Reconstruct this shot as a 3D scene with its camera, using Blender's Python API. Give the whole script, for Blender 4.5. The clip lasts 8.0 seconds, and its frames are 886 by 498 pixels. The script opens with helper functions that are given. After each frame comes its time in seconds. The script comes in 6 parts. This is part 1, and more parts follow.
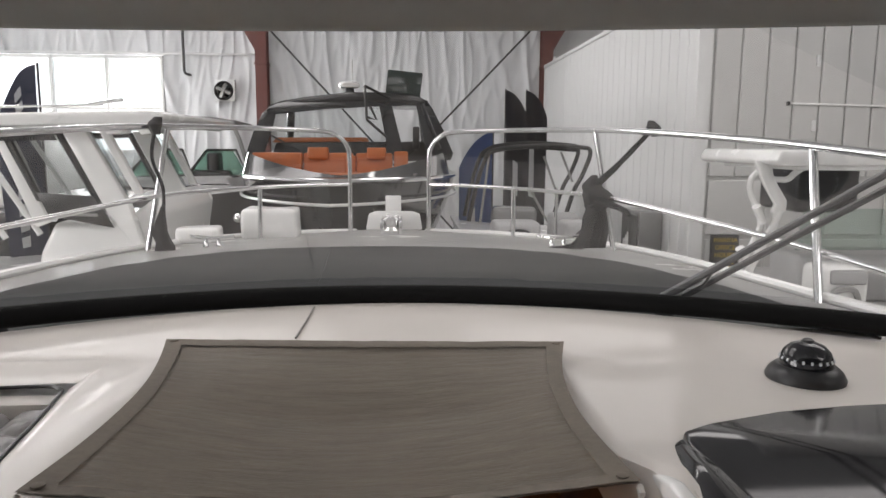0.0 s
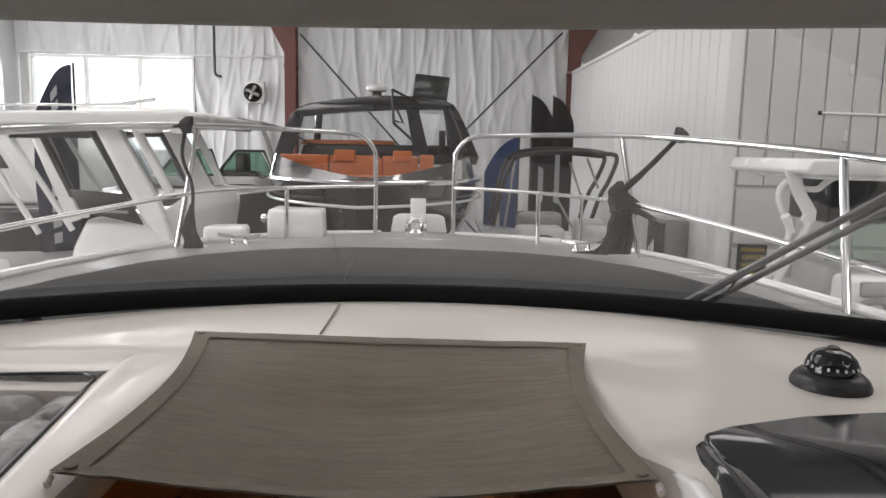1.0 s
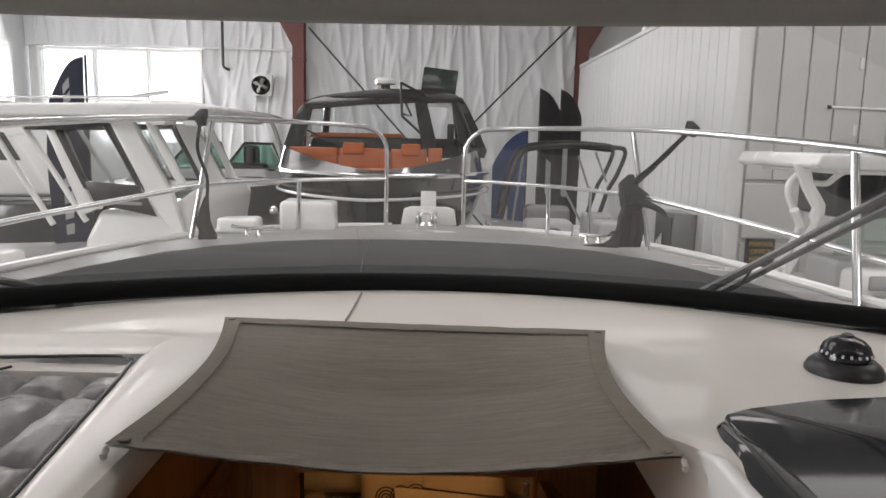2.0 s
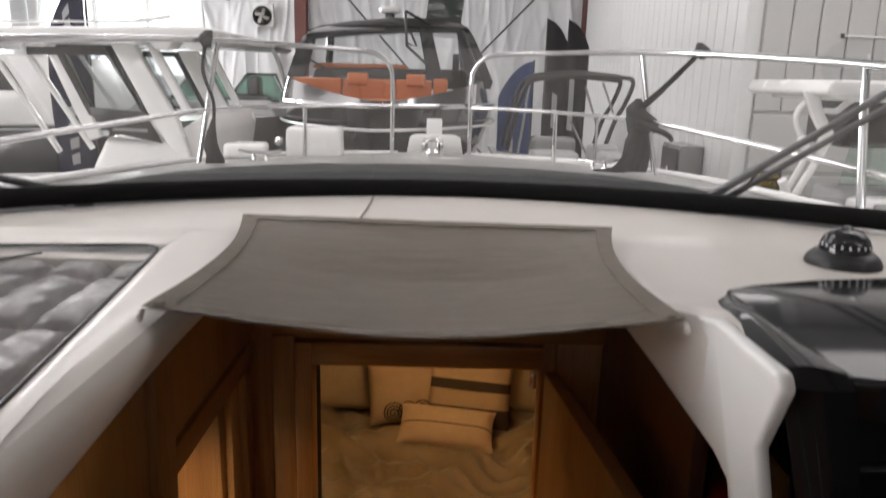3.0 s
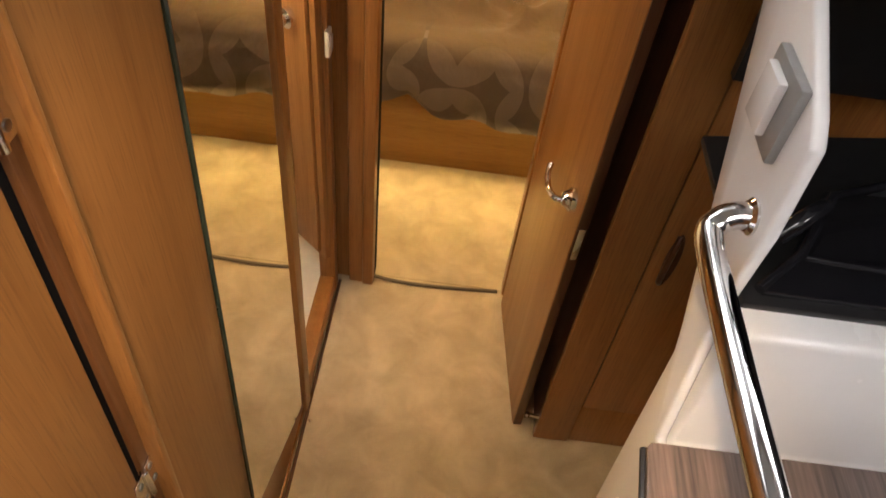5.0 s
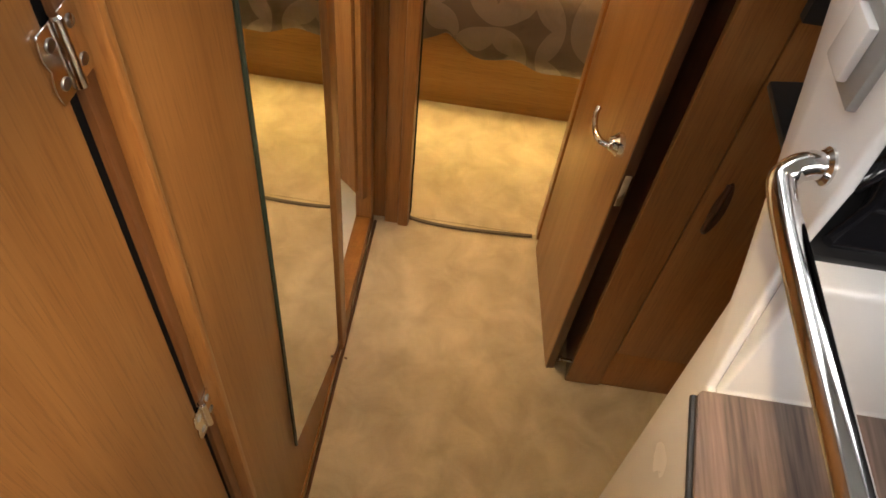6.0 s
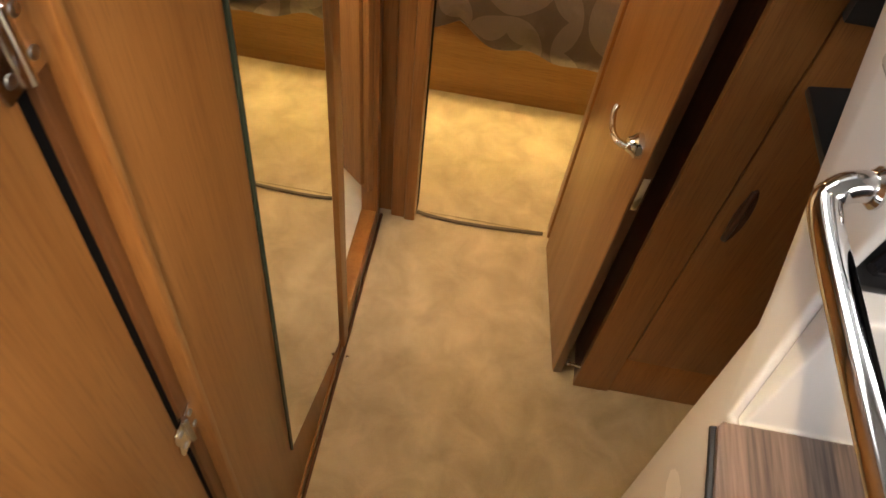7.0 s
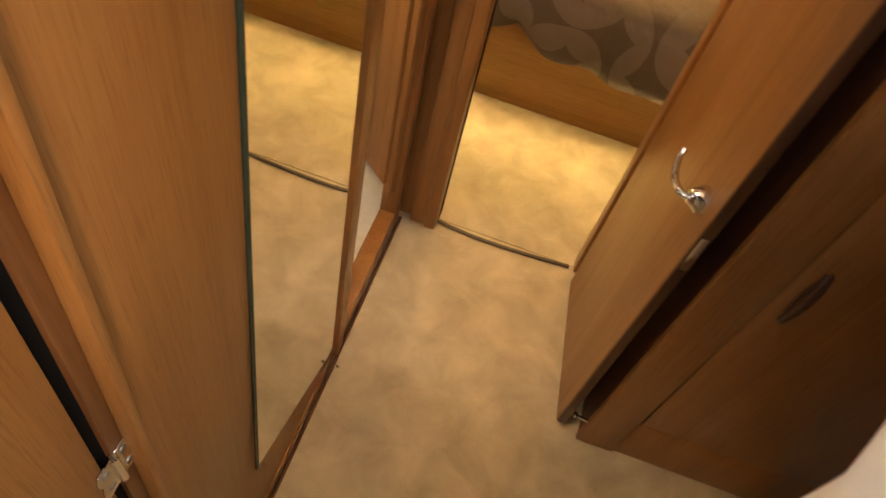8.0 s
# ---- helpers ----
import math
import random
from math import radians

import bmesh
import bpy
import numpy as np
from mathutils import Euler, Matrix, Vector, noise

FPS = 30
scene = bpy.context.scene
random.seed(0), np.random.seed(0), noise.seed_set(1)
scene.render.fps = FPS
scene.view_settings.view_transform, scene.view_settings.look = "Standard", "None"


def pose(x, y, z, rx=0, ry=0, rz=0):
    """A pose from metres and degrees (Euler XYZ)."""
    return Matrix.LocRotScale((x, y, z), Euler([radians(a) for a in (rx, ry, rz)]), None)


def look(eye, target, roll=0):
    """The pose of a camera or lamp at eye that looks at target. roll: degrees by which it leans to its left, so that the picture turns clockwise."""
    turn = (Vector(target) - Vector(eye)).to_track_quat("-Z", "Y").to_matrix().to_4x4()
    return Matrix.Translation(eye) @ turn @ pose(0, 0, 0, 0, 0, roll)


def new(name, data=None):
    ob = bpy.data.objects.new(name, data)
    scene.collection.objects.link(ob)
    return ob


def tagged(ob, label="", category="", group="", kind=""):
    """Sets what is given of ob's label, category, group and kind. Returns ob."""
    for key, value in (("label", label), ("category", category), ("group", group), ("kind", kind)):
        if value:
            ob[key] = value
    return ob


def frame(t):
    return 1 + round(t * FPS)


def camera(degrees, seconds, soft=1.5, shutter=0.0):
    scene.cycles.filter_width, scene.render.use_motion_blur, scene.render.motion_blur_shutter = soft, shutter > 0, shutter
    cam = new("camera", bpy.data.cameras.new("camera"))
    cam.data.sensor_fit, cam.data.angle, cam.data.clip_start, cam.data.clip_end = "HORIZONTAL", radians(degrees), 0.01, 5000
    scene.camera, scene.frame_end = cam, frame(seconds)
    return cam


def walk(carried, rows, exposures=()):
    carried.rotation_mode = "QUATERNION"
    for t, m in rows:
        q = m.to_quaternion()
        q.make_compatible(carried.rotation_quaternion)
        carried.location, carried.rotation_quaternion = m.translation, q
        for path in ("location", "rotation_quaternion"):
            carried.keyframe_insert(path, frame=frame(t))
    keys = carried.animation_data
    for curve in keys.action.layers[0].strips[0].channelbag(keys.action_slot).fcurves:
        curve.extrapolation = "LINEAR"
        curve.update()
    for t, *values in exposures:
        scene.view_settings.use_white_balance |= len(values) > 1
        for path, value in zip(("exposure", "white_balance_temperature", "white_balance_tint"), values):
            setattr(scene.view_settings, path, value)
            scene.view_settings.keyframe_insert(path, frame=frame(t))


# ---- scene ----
cam = camera(63.3, 8.0, shutter=0.4)
PATH = [
    (0, (0.067, -1.284, 2.43), (0.171, 0.693, 2.142), 0.4),
    (0.5, (0.07, -1.294, 2.426), (0.135, 0.685, 2.141), 0.7),
    (1, (0.065, -1.297, 2.422), (0.103, 0.683, 2.146), 1.3),
    (2.5, (0.021, -1.355, 2.412), (0.041, 0.616, 2.076), 1.5),
    (3, (0.019, -1.382, 2.351), (0.036, 0.564, 1.888), 1.6),
    (3.5, (0.005, -1.454, 2.27), (0.012, 0.414, 1.555), 1.7),
    (4, (0.003, -1.522, 2.148), (-0.041, 0.167, 1.079), 3.0),
    (4.5, (-0.01, -1.607, 2.071), (-0.029, -0.122, 0.732), 4.8),
    (5, (0.002, -1.652, 2.011), (0.008, -0.302, 0.536), 7.6),
    (6.5, (-0.057, -1.653, 1.998), (-0.106, -0.452, 0.399), 7.3),
    (7, (-0.04, -1.58, 1.964), (-0.095, -0.391, 0.357), 8.1),
    (7.5, (-0.016, -1.49, 1.921), (-0.075, -0.312, 0.306), 10.7),
    (8, (-0.069, -1.425, 1.849), (-0.162, -0.254, 0.23), 16.0),
]
walk(cam, [(t, look(e, g, r)) for t, e, g, r in PATH],
     [(0, -0.12, 6500, 13), (2.5, -0.15, 6500, 13), (3.0, 0.08, 6500, 14), (3.5, 0.48, 6600, 18), (4.0, 1.05, 6800, 24), (4.5, 1.15, 6600, 18), (5.0, 1.2, 6500, 14), (6.5, 1.24, 6500, 10), (8.0, 1.22, 6600, 12)])

# ---- light ----
world = bpy.data.worlds.new("sky")
scene.world = world
world.use_nodes = True
wn = world.node_tree.nodes
sky = wn.new("ShaderNodeTexSky")
sky.sky_type, sky.sun_disc, sky.sun_elevation, sky.sun_rotation = "NISHITA", False, radians(35), radians(200)
world.node_tree.links.new(sky.outputs[0], wn["Background"].inputs[0])
wn["Background"].inputs[1].default_value = 0.12


def lamp(name, kind, m, power, color, size=0.2, size_y=None):
    data = bpy.data.lights.new(name, kind)
    data.energy, data.color = power, color
    if kind == "AREA":
        data.size = size
        if size_y:
            data.shape, data.size_y = "RECTANGLE", size_y
    elif kind == "SUN":
        data.angle = size
    else:
        data.shadow_soft_size = size
    ob = new(name, data)
    ob.matrix_world = m
    return ob


DAY = (1.0, 0.97, 0.95)
WARM = (1.0, 0.62, 0.24)
lamp("sunlight", "SUN", look((0, 0, 20), (2, -6, 14)), 1.0, (1, 0.95, 0.88), radians(12))
# daylight in the two window openings
lamp("window_daylight", "AREA", look((-7.4, 15.8, 3.7), (-5.0, 0, 1.5)), 420, DAY, 3.6, 1.4)
lamp("side_window_daylight", "AREA", look((-9.2, 12.5, 3.7), (0, 6, 1.5)), 300, DAY, 4.0, 1.4)

# added fill from port that brightens the white liner and coamings
lamp("helm_fill_light", "AREA", look((-9.4, -1.5, 3.4), (0, -0.9, 1.9)), 340, DAY, 5.0, 2.0)

# ---- materials ----
def nodes_of(name):
    m = bpy.data.materials.new(name)
    m.use_nodes = True
    t = m.node_tree
    return m, t, t.nodes, t.links, t.nodes["Principled BSDF"]


def mat(name, a, b=None, scale=6.0, rough=0.5, metal=0.0, stretch=(1, 1, 1), bump=0.0, fine=60.0, coat=0.0, spread=0.1, alpha=None):
    """Two tones mixed by coarse and fine noise, with relief and uneven gloss."""
    m, t, n, k, p = nodes_of(name)
    b = b or tuple(c * 0.85 for c in a)
    co = n.new("ShaderNodeTexCoord")
    mp = n.new("ShaderNodeMapping")
    mp.inputs["Scale"].default_value = stretch
    k.new(co.outputs["Object"], mp.inputs[0])
    big, small = n.new("ShaderNodeTexNoise"), n.new("ShaderNodeTexNoise")
    big.inputs["Scale"].default_value, small.inputs["Scale"].default_value = scale, fine
    big.inputs["Detail"].default_value = 6
    for x in (big, small):
        k.new(mp.outputs[0], x.inputs["Vector"])
    mix = n.new("ShaderNodeMix")
    mix.data_type = "FLOAT"
    mix.inputs["Factor"].default_value = 0.35
    k.new(big.outputs["Fac"], mix.inputs["A"])
    k.new(small.outputs["Fac"], mix.inputs["B"])
    ramp = n.new("ShaderNodeValToRGB")
    ramp.color_ramp.elements[0].position, ramp.color_ramp.elements[1].position = 0.32, 0.68
    ramp.color_ramp.elements[0].color, ramp.color_ramp.elements[1].color = (*b, 1), (*a, 1)
    k.new(mix.outputs["Result"], ramp.inputs[0])
    k.new(ramp.outputs[0], p.inputs["Base Color"])
    mr = n.new("ShaderNodeMapRange")
    mr.inputs["To Min"].default_value, mr.inputs["To Max"].default_value = max(0.02, rough - spread), min(1, rough + spread)
    k.new(big.outputs["Fac"], mr.inputs["Value"])
    k.new(mr.outputs[0], p.inputs["Roughness"])
    p.inputs["Metallic"].default_value = metal
    p.inputs["Coat Weight"].default_value = coat
    p.inputs["Coat Roughness"].default_value = 0.08
    if bump:
        bp = n.new("ShaderNodeBump")
        bp.inputs["Strength"].default_value = bump
        bp.inputs["Distance"].default_value = 0.01
        k.new(mix.outputs["Result"], bp.inputs["Height"])
        k.new(bp.outputs[0], p.inputs["Normal"])
    return m


def glowing(name, color, strength):
    m, t, n, k, p = nodes_of(name)
    p.inputs["Base Color"].default_value = (*color, 1)
    p.inputs["Emission Color"].default_value = (*color, 1)
    p.inputs["Emission Strength"].default_value = strength
    return m


def clear(name, tint, veil=0.0, gloss=0.5):
    """A thin pane: see-through, a Fresnel sheen and a little pale diffuse veil."""
    m, t, n, k, p = nodes_of(name)
    out = n["Material Output"]
    tr, gl, df = n.new("ShaderNodeBsdfTransparent"), n.new("ShaderNodeBsdfGlossy"), n.new("ShaderNodeBsdfDiffuse")
    tr.inputs[0].default_value = (*tint, 1)
    gl.inputs["Roughness"].default_value = 0.03
    df.inputs[0].default_value = (0.75, 0.75, 0.75, 1)
    fr = n.new("ShaderNodeFresnel")
    fr.inputs[0].default_value = 1.45
    mu = n.new("ShaderNodeMath")
    mu.operation = "MULTIPLY"
    mu.inputs[1].default_value = gloss
    k.new(fr.outputs[0], mu.inputs[0])
    m1, m2 = n.new("ShaderNodeMixShader"), n.new("ShaderNodeMixShader")
    m1.inputs[0].default_value = veil
    k.new(tr.outputs[0], m1.inputs[1])
    k.new(df.outputs[0], m1.inputs[2])
    k.new(mu.outputs[0], m2.inputs[0])
    k.new(m1.outputs[0], m2.inputs[1])
    k.new(gl.outputs[0], m2.inputs[2])
    k.new(m2.outputs[0], out.inputs["Surface"])
    return m


GELCOAT = mat("cream_gelcoat", (0.665, 0.628, 0.588), (0.635, 0.60, 0.562), 3, 0.42, coat=0.22, spread=0.06, fine=20)
GELCOAT.node_tree.nodes["Principled BSDF"].inputs["Coat Roughness"].default_value = 0.03
WHITE = mat("white_gelcoat", (0.82, 0.82, 0.805), (0.78, 0.78, 0.765), 2, 0.25, coat=0.3, fine=20)
CREAM = mat("cream_shower_floor", (0.78, 0.74, 0.66), None, 4, 0.4, fine=30)


def wood(name, light, dark, along="z", rough=0.36, coat=0.15):
    """Veneer: broad figure, fine streaks and short dark pores, all drawn out along the grain."""
    m, t, n, k, p = nodes_of(name)
    co = n.new("ShaderNodeTexCoord")
    def streak(across, length, detail, distort=0.0):
        mp, tx = n.new("ShaderNodeMapping"), n.new("ShaderNodeTexNoise")
        mp.inputs["Scale"].default_value = {"z": (across, across, length), "x": (length, across, across)}[along]
        tx.inputs["Scale"].default_value, tx.inputs["Detail"].default_value, tx.inputs["Distortion"].default_value = 1.0, detail, distort
        k.new(co.outputs["Object"], mp.inputs[0])
        k.new(mp.outputs[0], tx.inputs["Vector"])
        return tx.outputs["Fac"]
    figure, fine, pores = streak(13, 0.8, 4, 0.6), streak(150, 3.0, 3), streak(420, 14, 1)
    mix = n.new("ShaderNodeMix")
    mix.inputs["Factor"].default_value = 0.4
    k.new(figure, mix.inputs["A"])
    k.new(fine, mix.inputs["B"])
    ramp = n.new("ShaderNodeValToRGB")
    ramp.color_ramp.elements[0].position, ramp.color_ramp.elements[1].position = 0.36, 0.64
    ramp.color_ramp.elements[0].color, ramp.color_ramp.elements[1].color = (*dark, 1), (*light, 1)
    k.new(mix.outputs["Result"], ramp.inputs[0])
    pr = n.new("ShaderNodeValToRGB")
    pr.color_ramp.elements[0].position, pr.color_ramp.elements[1].position = 0.34, 0.44
    pr.color_ramp.elements[0].color, pr.color_ramp.elements[1].color = (0.82, 0.79, 0.76, 1), (1, 1, 1, 1)
    k.new(pores, pr.inputs[0])
    mul = n.new("ShaderNodeMix")
    mul.data_type, mul.blend_type = "RGBA", "MULTIPLY"
    mul.inputs["Factor"].default_value = 1.0
    k.new(ramp.outputs[0], mul.inputs["A"])
    k.new(pr.outputs[0], mul.inputs["B"])
    k.new(mul.outputs["Result"], p.inputs["Base Color"])
    mr = n.new("ShaderNodeMapRange")
    mr.inputs["To Min"].default_value, mr.inputs["To Max"].default_value = rough + 0.08, rough - 0.06
    k.new(figure, mr.inputs["Value"])
    k.new(mr.outputs[0], p.inputs["Roughness"])
    p.inputs["Coat Weight"].default_value, p.inputs["Coat Roughness"].default_value = coat, 0.15
    bp = n.new("ShaderNodeBump")
    bp.inputs["Strength"].default_value, bp.inputs["Distance"].default_value = 0.12, 0.001
    k.new(pores, bp.inputs["Height"])
    k.new(bp.outputs[0], p.inputs["Normal"])
    return m


WOOD = wood("oak_joinery", (0.335, 0.150, 0.042), (0.245, 0.100, 0.025))
WOODH = wood("oak_joinery_across", (0.335, 0.150, 0.042), (0.245, 0.100, 0.025), "x")
WOOD_MATT = wood("oak_joinery_matt", (0.33, 0.158, 0.046), (0.25, 0.11, 0.03), rough=0.55, coat=0.0)
# joinery oak browned down, with the frame strip's shadow in the colour
WOOD_SHADED = wood("shaded_oak_strip", (0.19, 0.078, 0.026), (0.13, 0.05, 0.016))
# dark oak; also colours in the shade of the galley gap and niche
WOOD_DARK = wood("dark_oak_and_gap_shade", (0.10, 0.038, 0.016), (0.06, 0.022, 0.010))
WOOD_PALE = wood("pale_oak_base", (0.40, 0.22, 0.060), (0.32, 0.165, 0.042), "x", 0.5)
CARPET = mat("beige_cut_pile_carpet", (0.55, 0.445, 0.305), (0.315, 0.25, 0.165), 7.5, 0.95, bump=0.5, fine=380, spread=0.03)
for nd in CARPET.node_tree.nodes:
    if nd.type == "TEX_NOISE" and nd.inputs["Scale"].default_value < 20:
        nd.inputs["Distortion"].default_value, nd.inputs["Detail"].default_value, nd.inputs["Roughness"].default_value = 0.5, 4, 0.58
TREAD = mat("striped_walnut_tread", (0.30, 0.215, 0.175), (0.05, 0.038, 0.033), 3.0, 0.3, stretch=(7, 0.35, 1), fine=30, coat=0.2)
CHROME = mat("polished_steel", (0.80, 0.80, 0.80), (0.72, 0.72, 0.72), 8, 0.09, metal=1.0, spread=0.04)
# rubber of gasket and door; also the black of the locker gap's shade
RUBBER = mat("black_rubber_and_gap_shade", (0.006, 0.006, 0.006), None, 10, 0.8)
RUBBER.node_tree.nodes["Principled BSDF"].inputs["Specular IOR Level"].default_value = 0.12
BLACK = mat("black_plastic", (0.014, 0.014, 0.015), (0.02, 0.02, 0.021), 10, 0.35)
PIANO = mat("gloss_black_console", (0.010, 0.010, 0.012), (0.013, 0.013, 0.015), 4, 0.09, coat=0.0, spread=0.03)
GREY = mat("grey_plastic_bezel", (0.30, 0.30, 0.29), None, 10, 0.4)
HEADER = mat("grey_headliner", (0.56, 0.58, 0.565), (0.51, 0.53, 0.515), 6, 0.6)
MESH = mat("taupe_woven_shade", (0.33, 0.283, 0.226), (0.205, 0.173, 0.137), 14, 0.46, stretch=(0.6, 6, 6), bump=0.25, fine=110)
MESH_HEM = mat("taupe_hem", (0.20, 0.173, 0.14), (0.14, 0.12, 0.098), 14, 0.85, bump=0.25, fine=110)
COVER = mat("charcoal_canvas_cover", (0.115, 0.12, 0.12), (0.08, 0.084, 0.085), 5, 0.9, bump=0.2, fine=150)
CLOTH = mat("black_cloth", (0.022, 0.022, 0.024), (0.012, 0.012, 0.013), 9, 0.9, bump=0.3)
PLASTICWRAP = mat("wrapped_grey_cushion", (0.50, 0.485, 0.475), (0.42, 0.405, 0.40), 7, 0.26, stretch=(1, 2.2, 1), bump=0.3, fine=38, coat=0.4)
PILLOW = mat("peach_pillow_linen", (0.37, 0.26, 0.18), (0.30, 0.21, 0.145), 9, 0.9, bump=0.2, fine=180)
PILLOW_BAND = mat("dark_brown_pillow_band", (0.035, 0.02, 0.015), None, 9, 0.85, fine=120)
BOLSTER = mat("grey_brown_sham", (0.30, 0.235, 0.165), (0.24, 0.185, 0.13), 8, 0.9, bump=0.2, fine=120)
SHEETING = mat("white_plastic_sheeting", (0.68, 0.69, 0.70), (0.60, 0.61, 0.62), 1.2, 0.32, bump=0.25, stretch=(2.5, 1, 0.35), fine=6)
SIDING = mat("white_painted_siding", (0.74, 0.745, 0.74), (0.68, 0.685, 0.68), 1.2, 0.5, stretch=(1, 1, 0.2), fine=20)
DOORPAINT = mat("pale_grey_door_paint", (0.56, 0.56, 0.545), (0.51, 0.51, 0.50), 1.5, 0.5, fine=20)
STEEL_RED = mat("red_oxide_steel", (0.145, 0.042, 0.034), (0.10, 0.03, 0.025), 5, 0.55, fine=30)
CONCRETE = mat("sealed_concrete", (0.33, 0.325, 0.31), (0.24, 0.235, 0.225), 1.3, 0.35, bump=0.1, fine=25)
DARK_ROOF = mat("dark_roof_void", (0.06, 0.058, 0.055), (0.04, 0.04, 0.038), 2, 0.8)
ORANGE = mat("orange_leather", (0.52, 0.145, 0.038), (0.44, 0.12, 0.03), 8, 0.4, bump=0.15, fine=120)
BOATBLACK = mat("black_hull_gelcoat", (0.035, 0.036, 0.038), (0.025, 0.025, 0.027), 3, 0.12, coat=0.5)
BOATGREY = mat("grey_hull_gelcoat", (0.20, 0.20, 0.20), (0.15, 0.15, 0.15), 2, 0.22, coat=0.4)
SMOKE = clear("smoked_glass", (0.72, 0.74, 0.74), 0.0, 0.15)
GREENGLASS = clear("green_tinted_glass", (0.45, 0.62, 0.55), 0.03, 0.7)
PALEGLASS = clear("pale_green_glass", (0.80, 0.88, 0.84), 0.06, 0.5)
# pale diffuse share imitates the veil of interior reflections on the windscreen
GLASS = clear("windscreen_glass", (0.92, 0.935, 0.93), 0.012, 0.12)
SCREEN = mat("dark_screen", (0.03, 0.045, 0.04), (0.025, 0.035, 0.033), 3, 0.15)
NAVY = mat("navy_banner_cloth", (0.035, 0.042, 0.075), (0.026, 0.03, 0.055), 4, 0.8)
BLUE = mat("blue_banner_cloth", (0.06, 0.10, 0.24), (0.045, 0.075, 0.18), 4, 0.8)
BANNERBLACK = mat("black_banner_cloth", (0.028, 0.028, 0.036), (0.02, 0.02, 0.026), 4, 0.8)
PRINT = mat("white_print", (0.62, 0.63, 0.65), None, 10, 0.7)
YELLOW = mat("yellow_print", (0.60, 0.42, 0.05), None, 10, 0.6)
RED = mat("red_vinyl", (0.50, 0.02, 0.02), (0.38, 0.015, 0.015), 9, 0.5)
SEATGREY = mat("grey_vinyl", (0.45, 0.45, 0.45), (0.38, 0.38, 0.38), 6, 0.5)
LAMPWHITE = glowing("white_light_panel", (1.0, 0.98, 0.94), 9.0)
LAMPWARM = glowing("warm_lamp_lens", (1.0, 0.72, 0.38), 6.0)
SKYGLOW = glowing("bright_overcast", (1.0, 1.0, 1.0), 1.6)

m_, t_, n_, k_, p_ = nodes_of("silver_mirror")
p_.inputs["Base Color"].default_value = (0.86, 0.87, 0.84, 1)
p_.inputs["Metallic"].default_value, p_.inputs["Roughness"].default_value = 1.0, 0.015
MIRROR = m_

for m_ in (MESH,):
    pr_ = m_.node_tree.nodes["Principled BSDF"]
    pr_.inputs["Sheen Weight"].default_value, pr_.inputs["Sheen Roughness"].default_value = 0.7, 0.4
    pr_.inputs["Specular IOR Level"].default_value = 0.3
    pr_.inputs["Sheen Tint"].default_value = (0.9, 0.87, 0.8, 1)

# comforter: tan satin with a border of overlapping grey-mauve discs along the foot
m_, t_, n_, k_, p_ = nodes_of("comforter_satin_discs")
co_ = n_.new("ShaderNodeTexCoord")
discs_ = []
for shift_ in (0.0, 0.5):
    mp_, vo_, lt_ = n_.new("ShaderNodeMapping"), n_.new("ShaderNodeTexVoronoi"), n_.new("ShaderNodeMath")
    mp_.inputs["Location"].default_value = (shift_, shift_, 0)
    mp_.inputs["Scale"].default_value = (3.7, 3.7, 1)
    vo_.voronoi_dimensions = "2D"
    vo_.inputs["Scale"].default_value, vo_.inputs["Randomness"].default_value = 1.0, 0.3
    lt_.operation = "LESS_THAN"
    lt_.inputs[1].default_value = 0.5
    k_.new(co_.outputs["UV"], mp_.inputs[0])
    k_.new(mp_.outputs[0], vo_.inputs["Vector"])
    k_.new(vo_.outputs["Distance"], lt_.inputs[0])
    discs_.append(lt_)
sum_ = n_.new("ShaderNodeMath")
k_.new(discs_[0].outputs[0], sum_.inputs[0])
k_.new(discs_[1].outputs[0], sum_.inputs[1])
half_ = n_.new("ShaderNodeMath")
half_.operation, half_.inputs[1].default_value = "MULTIPLY", 0.5
k_.new(sum_.outputs[0], half_.inputs[0])
rp_ = n_.new("ShaderNodeValToRGB")
rp_.color_ramp.interpolation = "CONSTANT"
rp_.color_ramp.elements[0].color = (0.40, 0.35, 0.325, 1)
rp_.color_ramp.elements[1].position, rp_.color_ramp.elements[1].color = 0.25, (0.20, 0.172, 0.156, 1)
rp_.color_ramp.elements.new(0.75).color = (0.33, 0.288, 0.262, 1)
k_.new(half_.outputs[0], rp_.inputs[0])
sp_ = n_.new("ShaderNodeSeparateXYZ")
k_.new(co_.outputs["UV"], sp_.inputs[0])
no_ = n_.new("ShaderNodeTexNoise")
no_.inputs["Scale"].default_value, no_.inputs["Detail"].default_value = 3.0, 3
k_.new(co_.outputs["UV"], no_.inputs["Vector"])
edge_ = n_.new("ShaderNodeMath")
edge_.operation, edge_.inputs[1].default_value = "MULTIPLY_ADD", 0.06
k_.new(discs_[0].outputs[0], edge_.inputs[0])
k_.new(sp_.outputs["Y"], edge_.inputs[2])
band_ = n_.new("ShaderNodeMapRange")
band_.inputs["From Min"].default_value, band_.inputs["From Max"].default_value = 0.27, 0.36
k_.new(edge_.outputs[0], band_.inputs["Value"])
tan_ = n_.new("ShaderNodeValToRGB")
tan_.color_ramp.elements[0].position, tan_.color_ramp.elements[1].position = 0.35, 0.65
tan_.color_ramp.elements[0].color, tan_.color_ramp.elements[1].color = (0.275, 0.205, 0.135, 1), (0.325, 0.245, 0.165, 1)
k_.new(no_.outputs["Fac"], tan_.inputs[0])
mx_ = n_.new("ShaderNodeMix")
mx_.data_type = "RGBA"
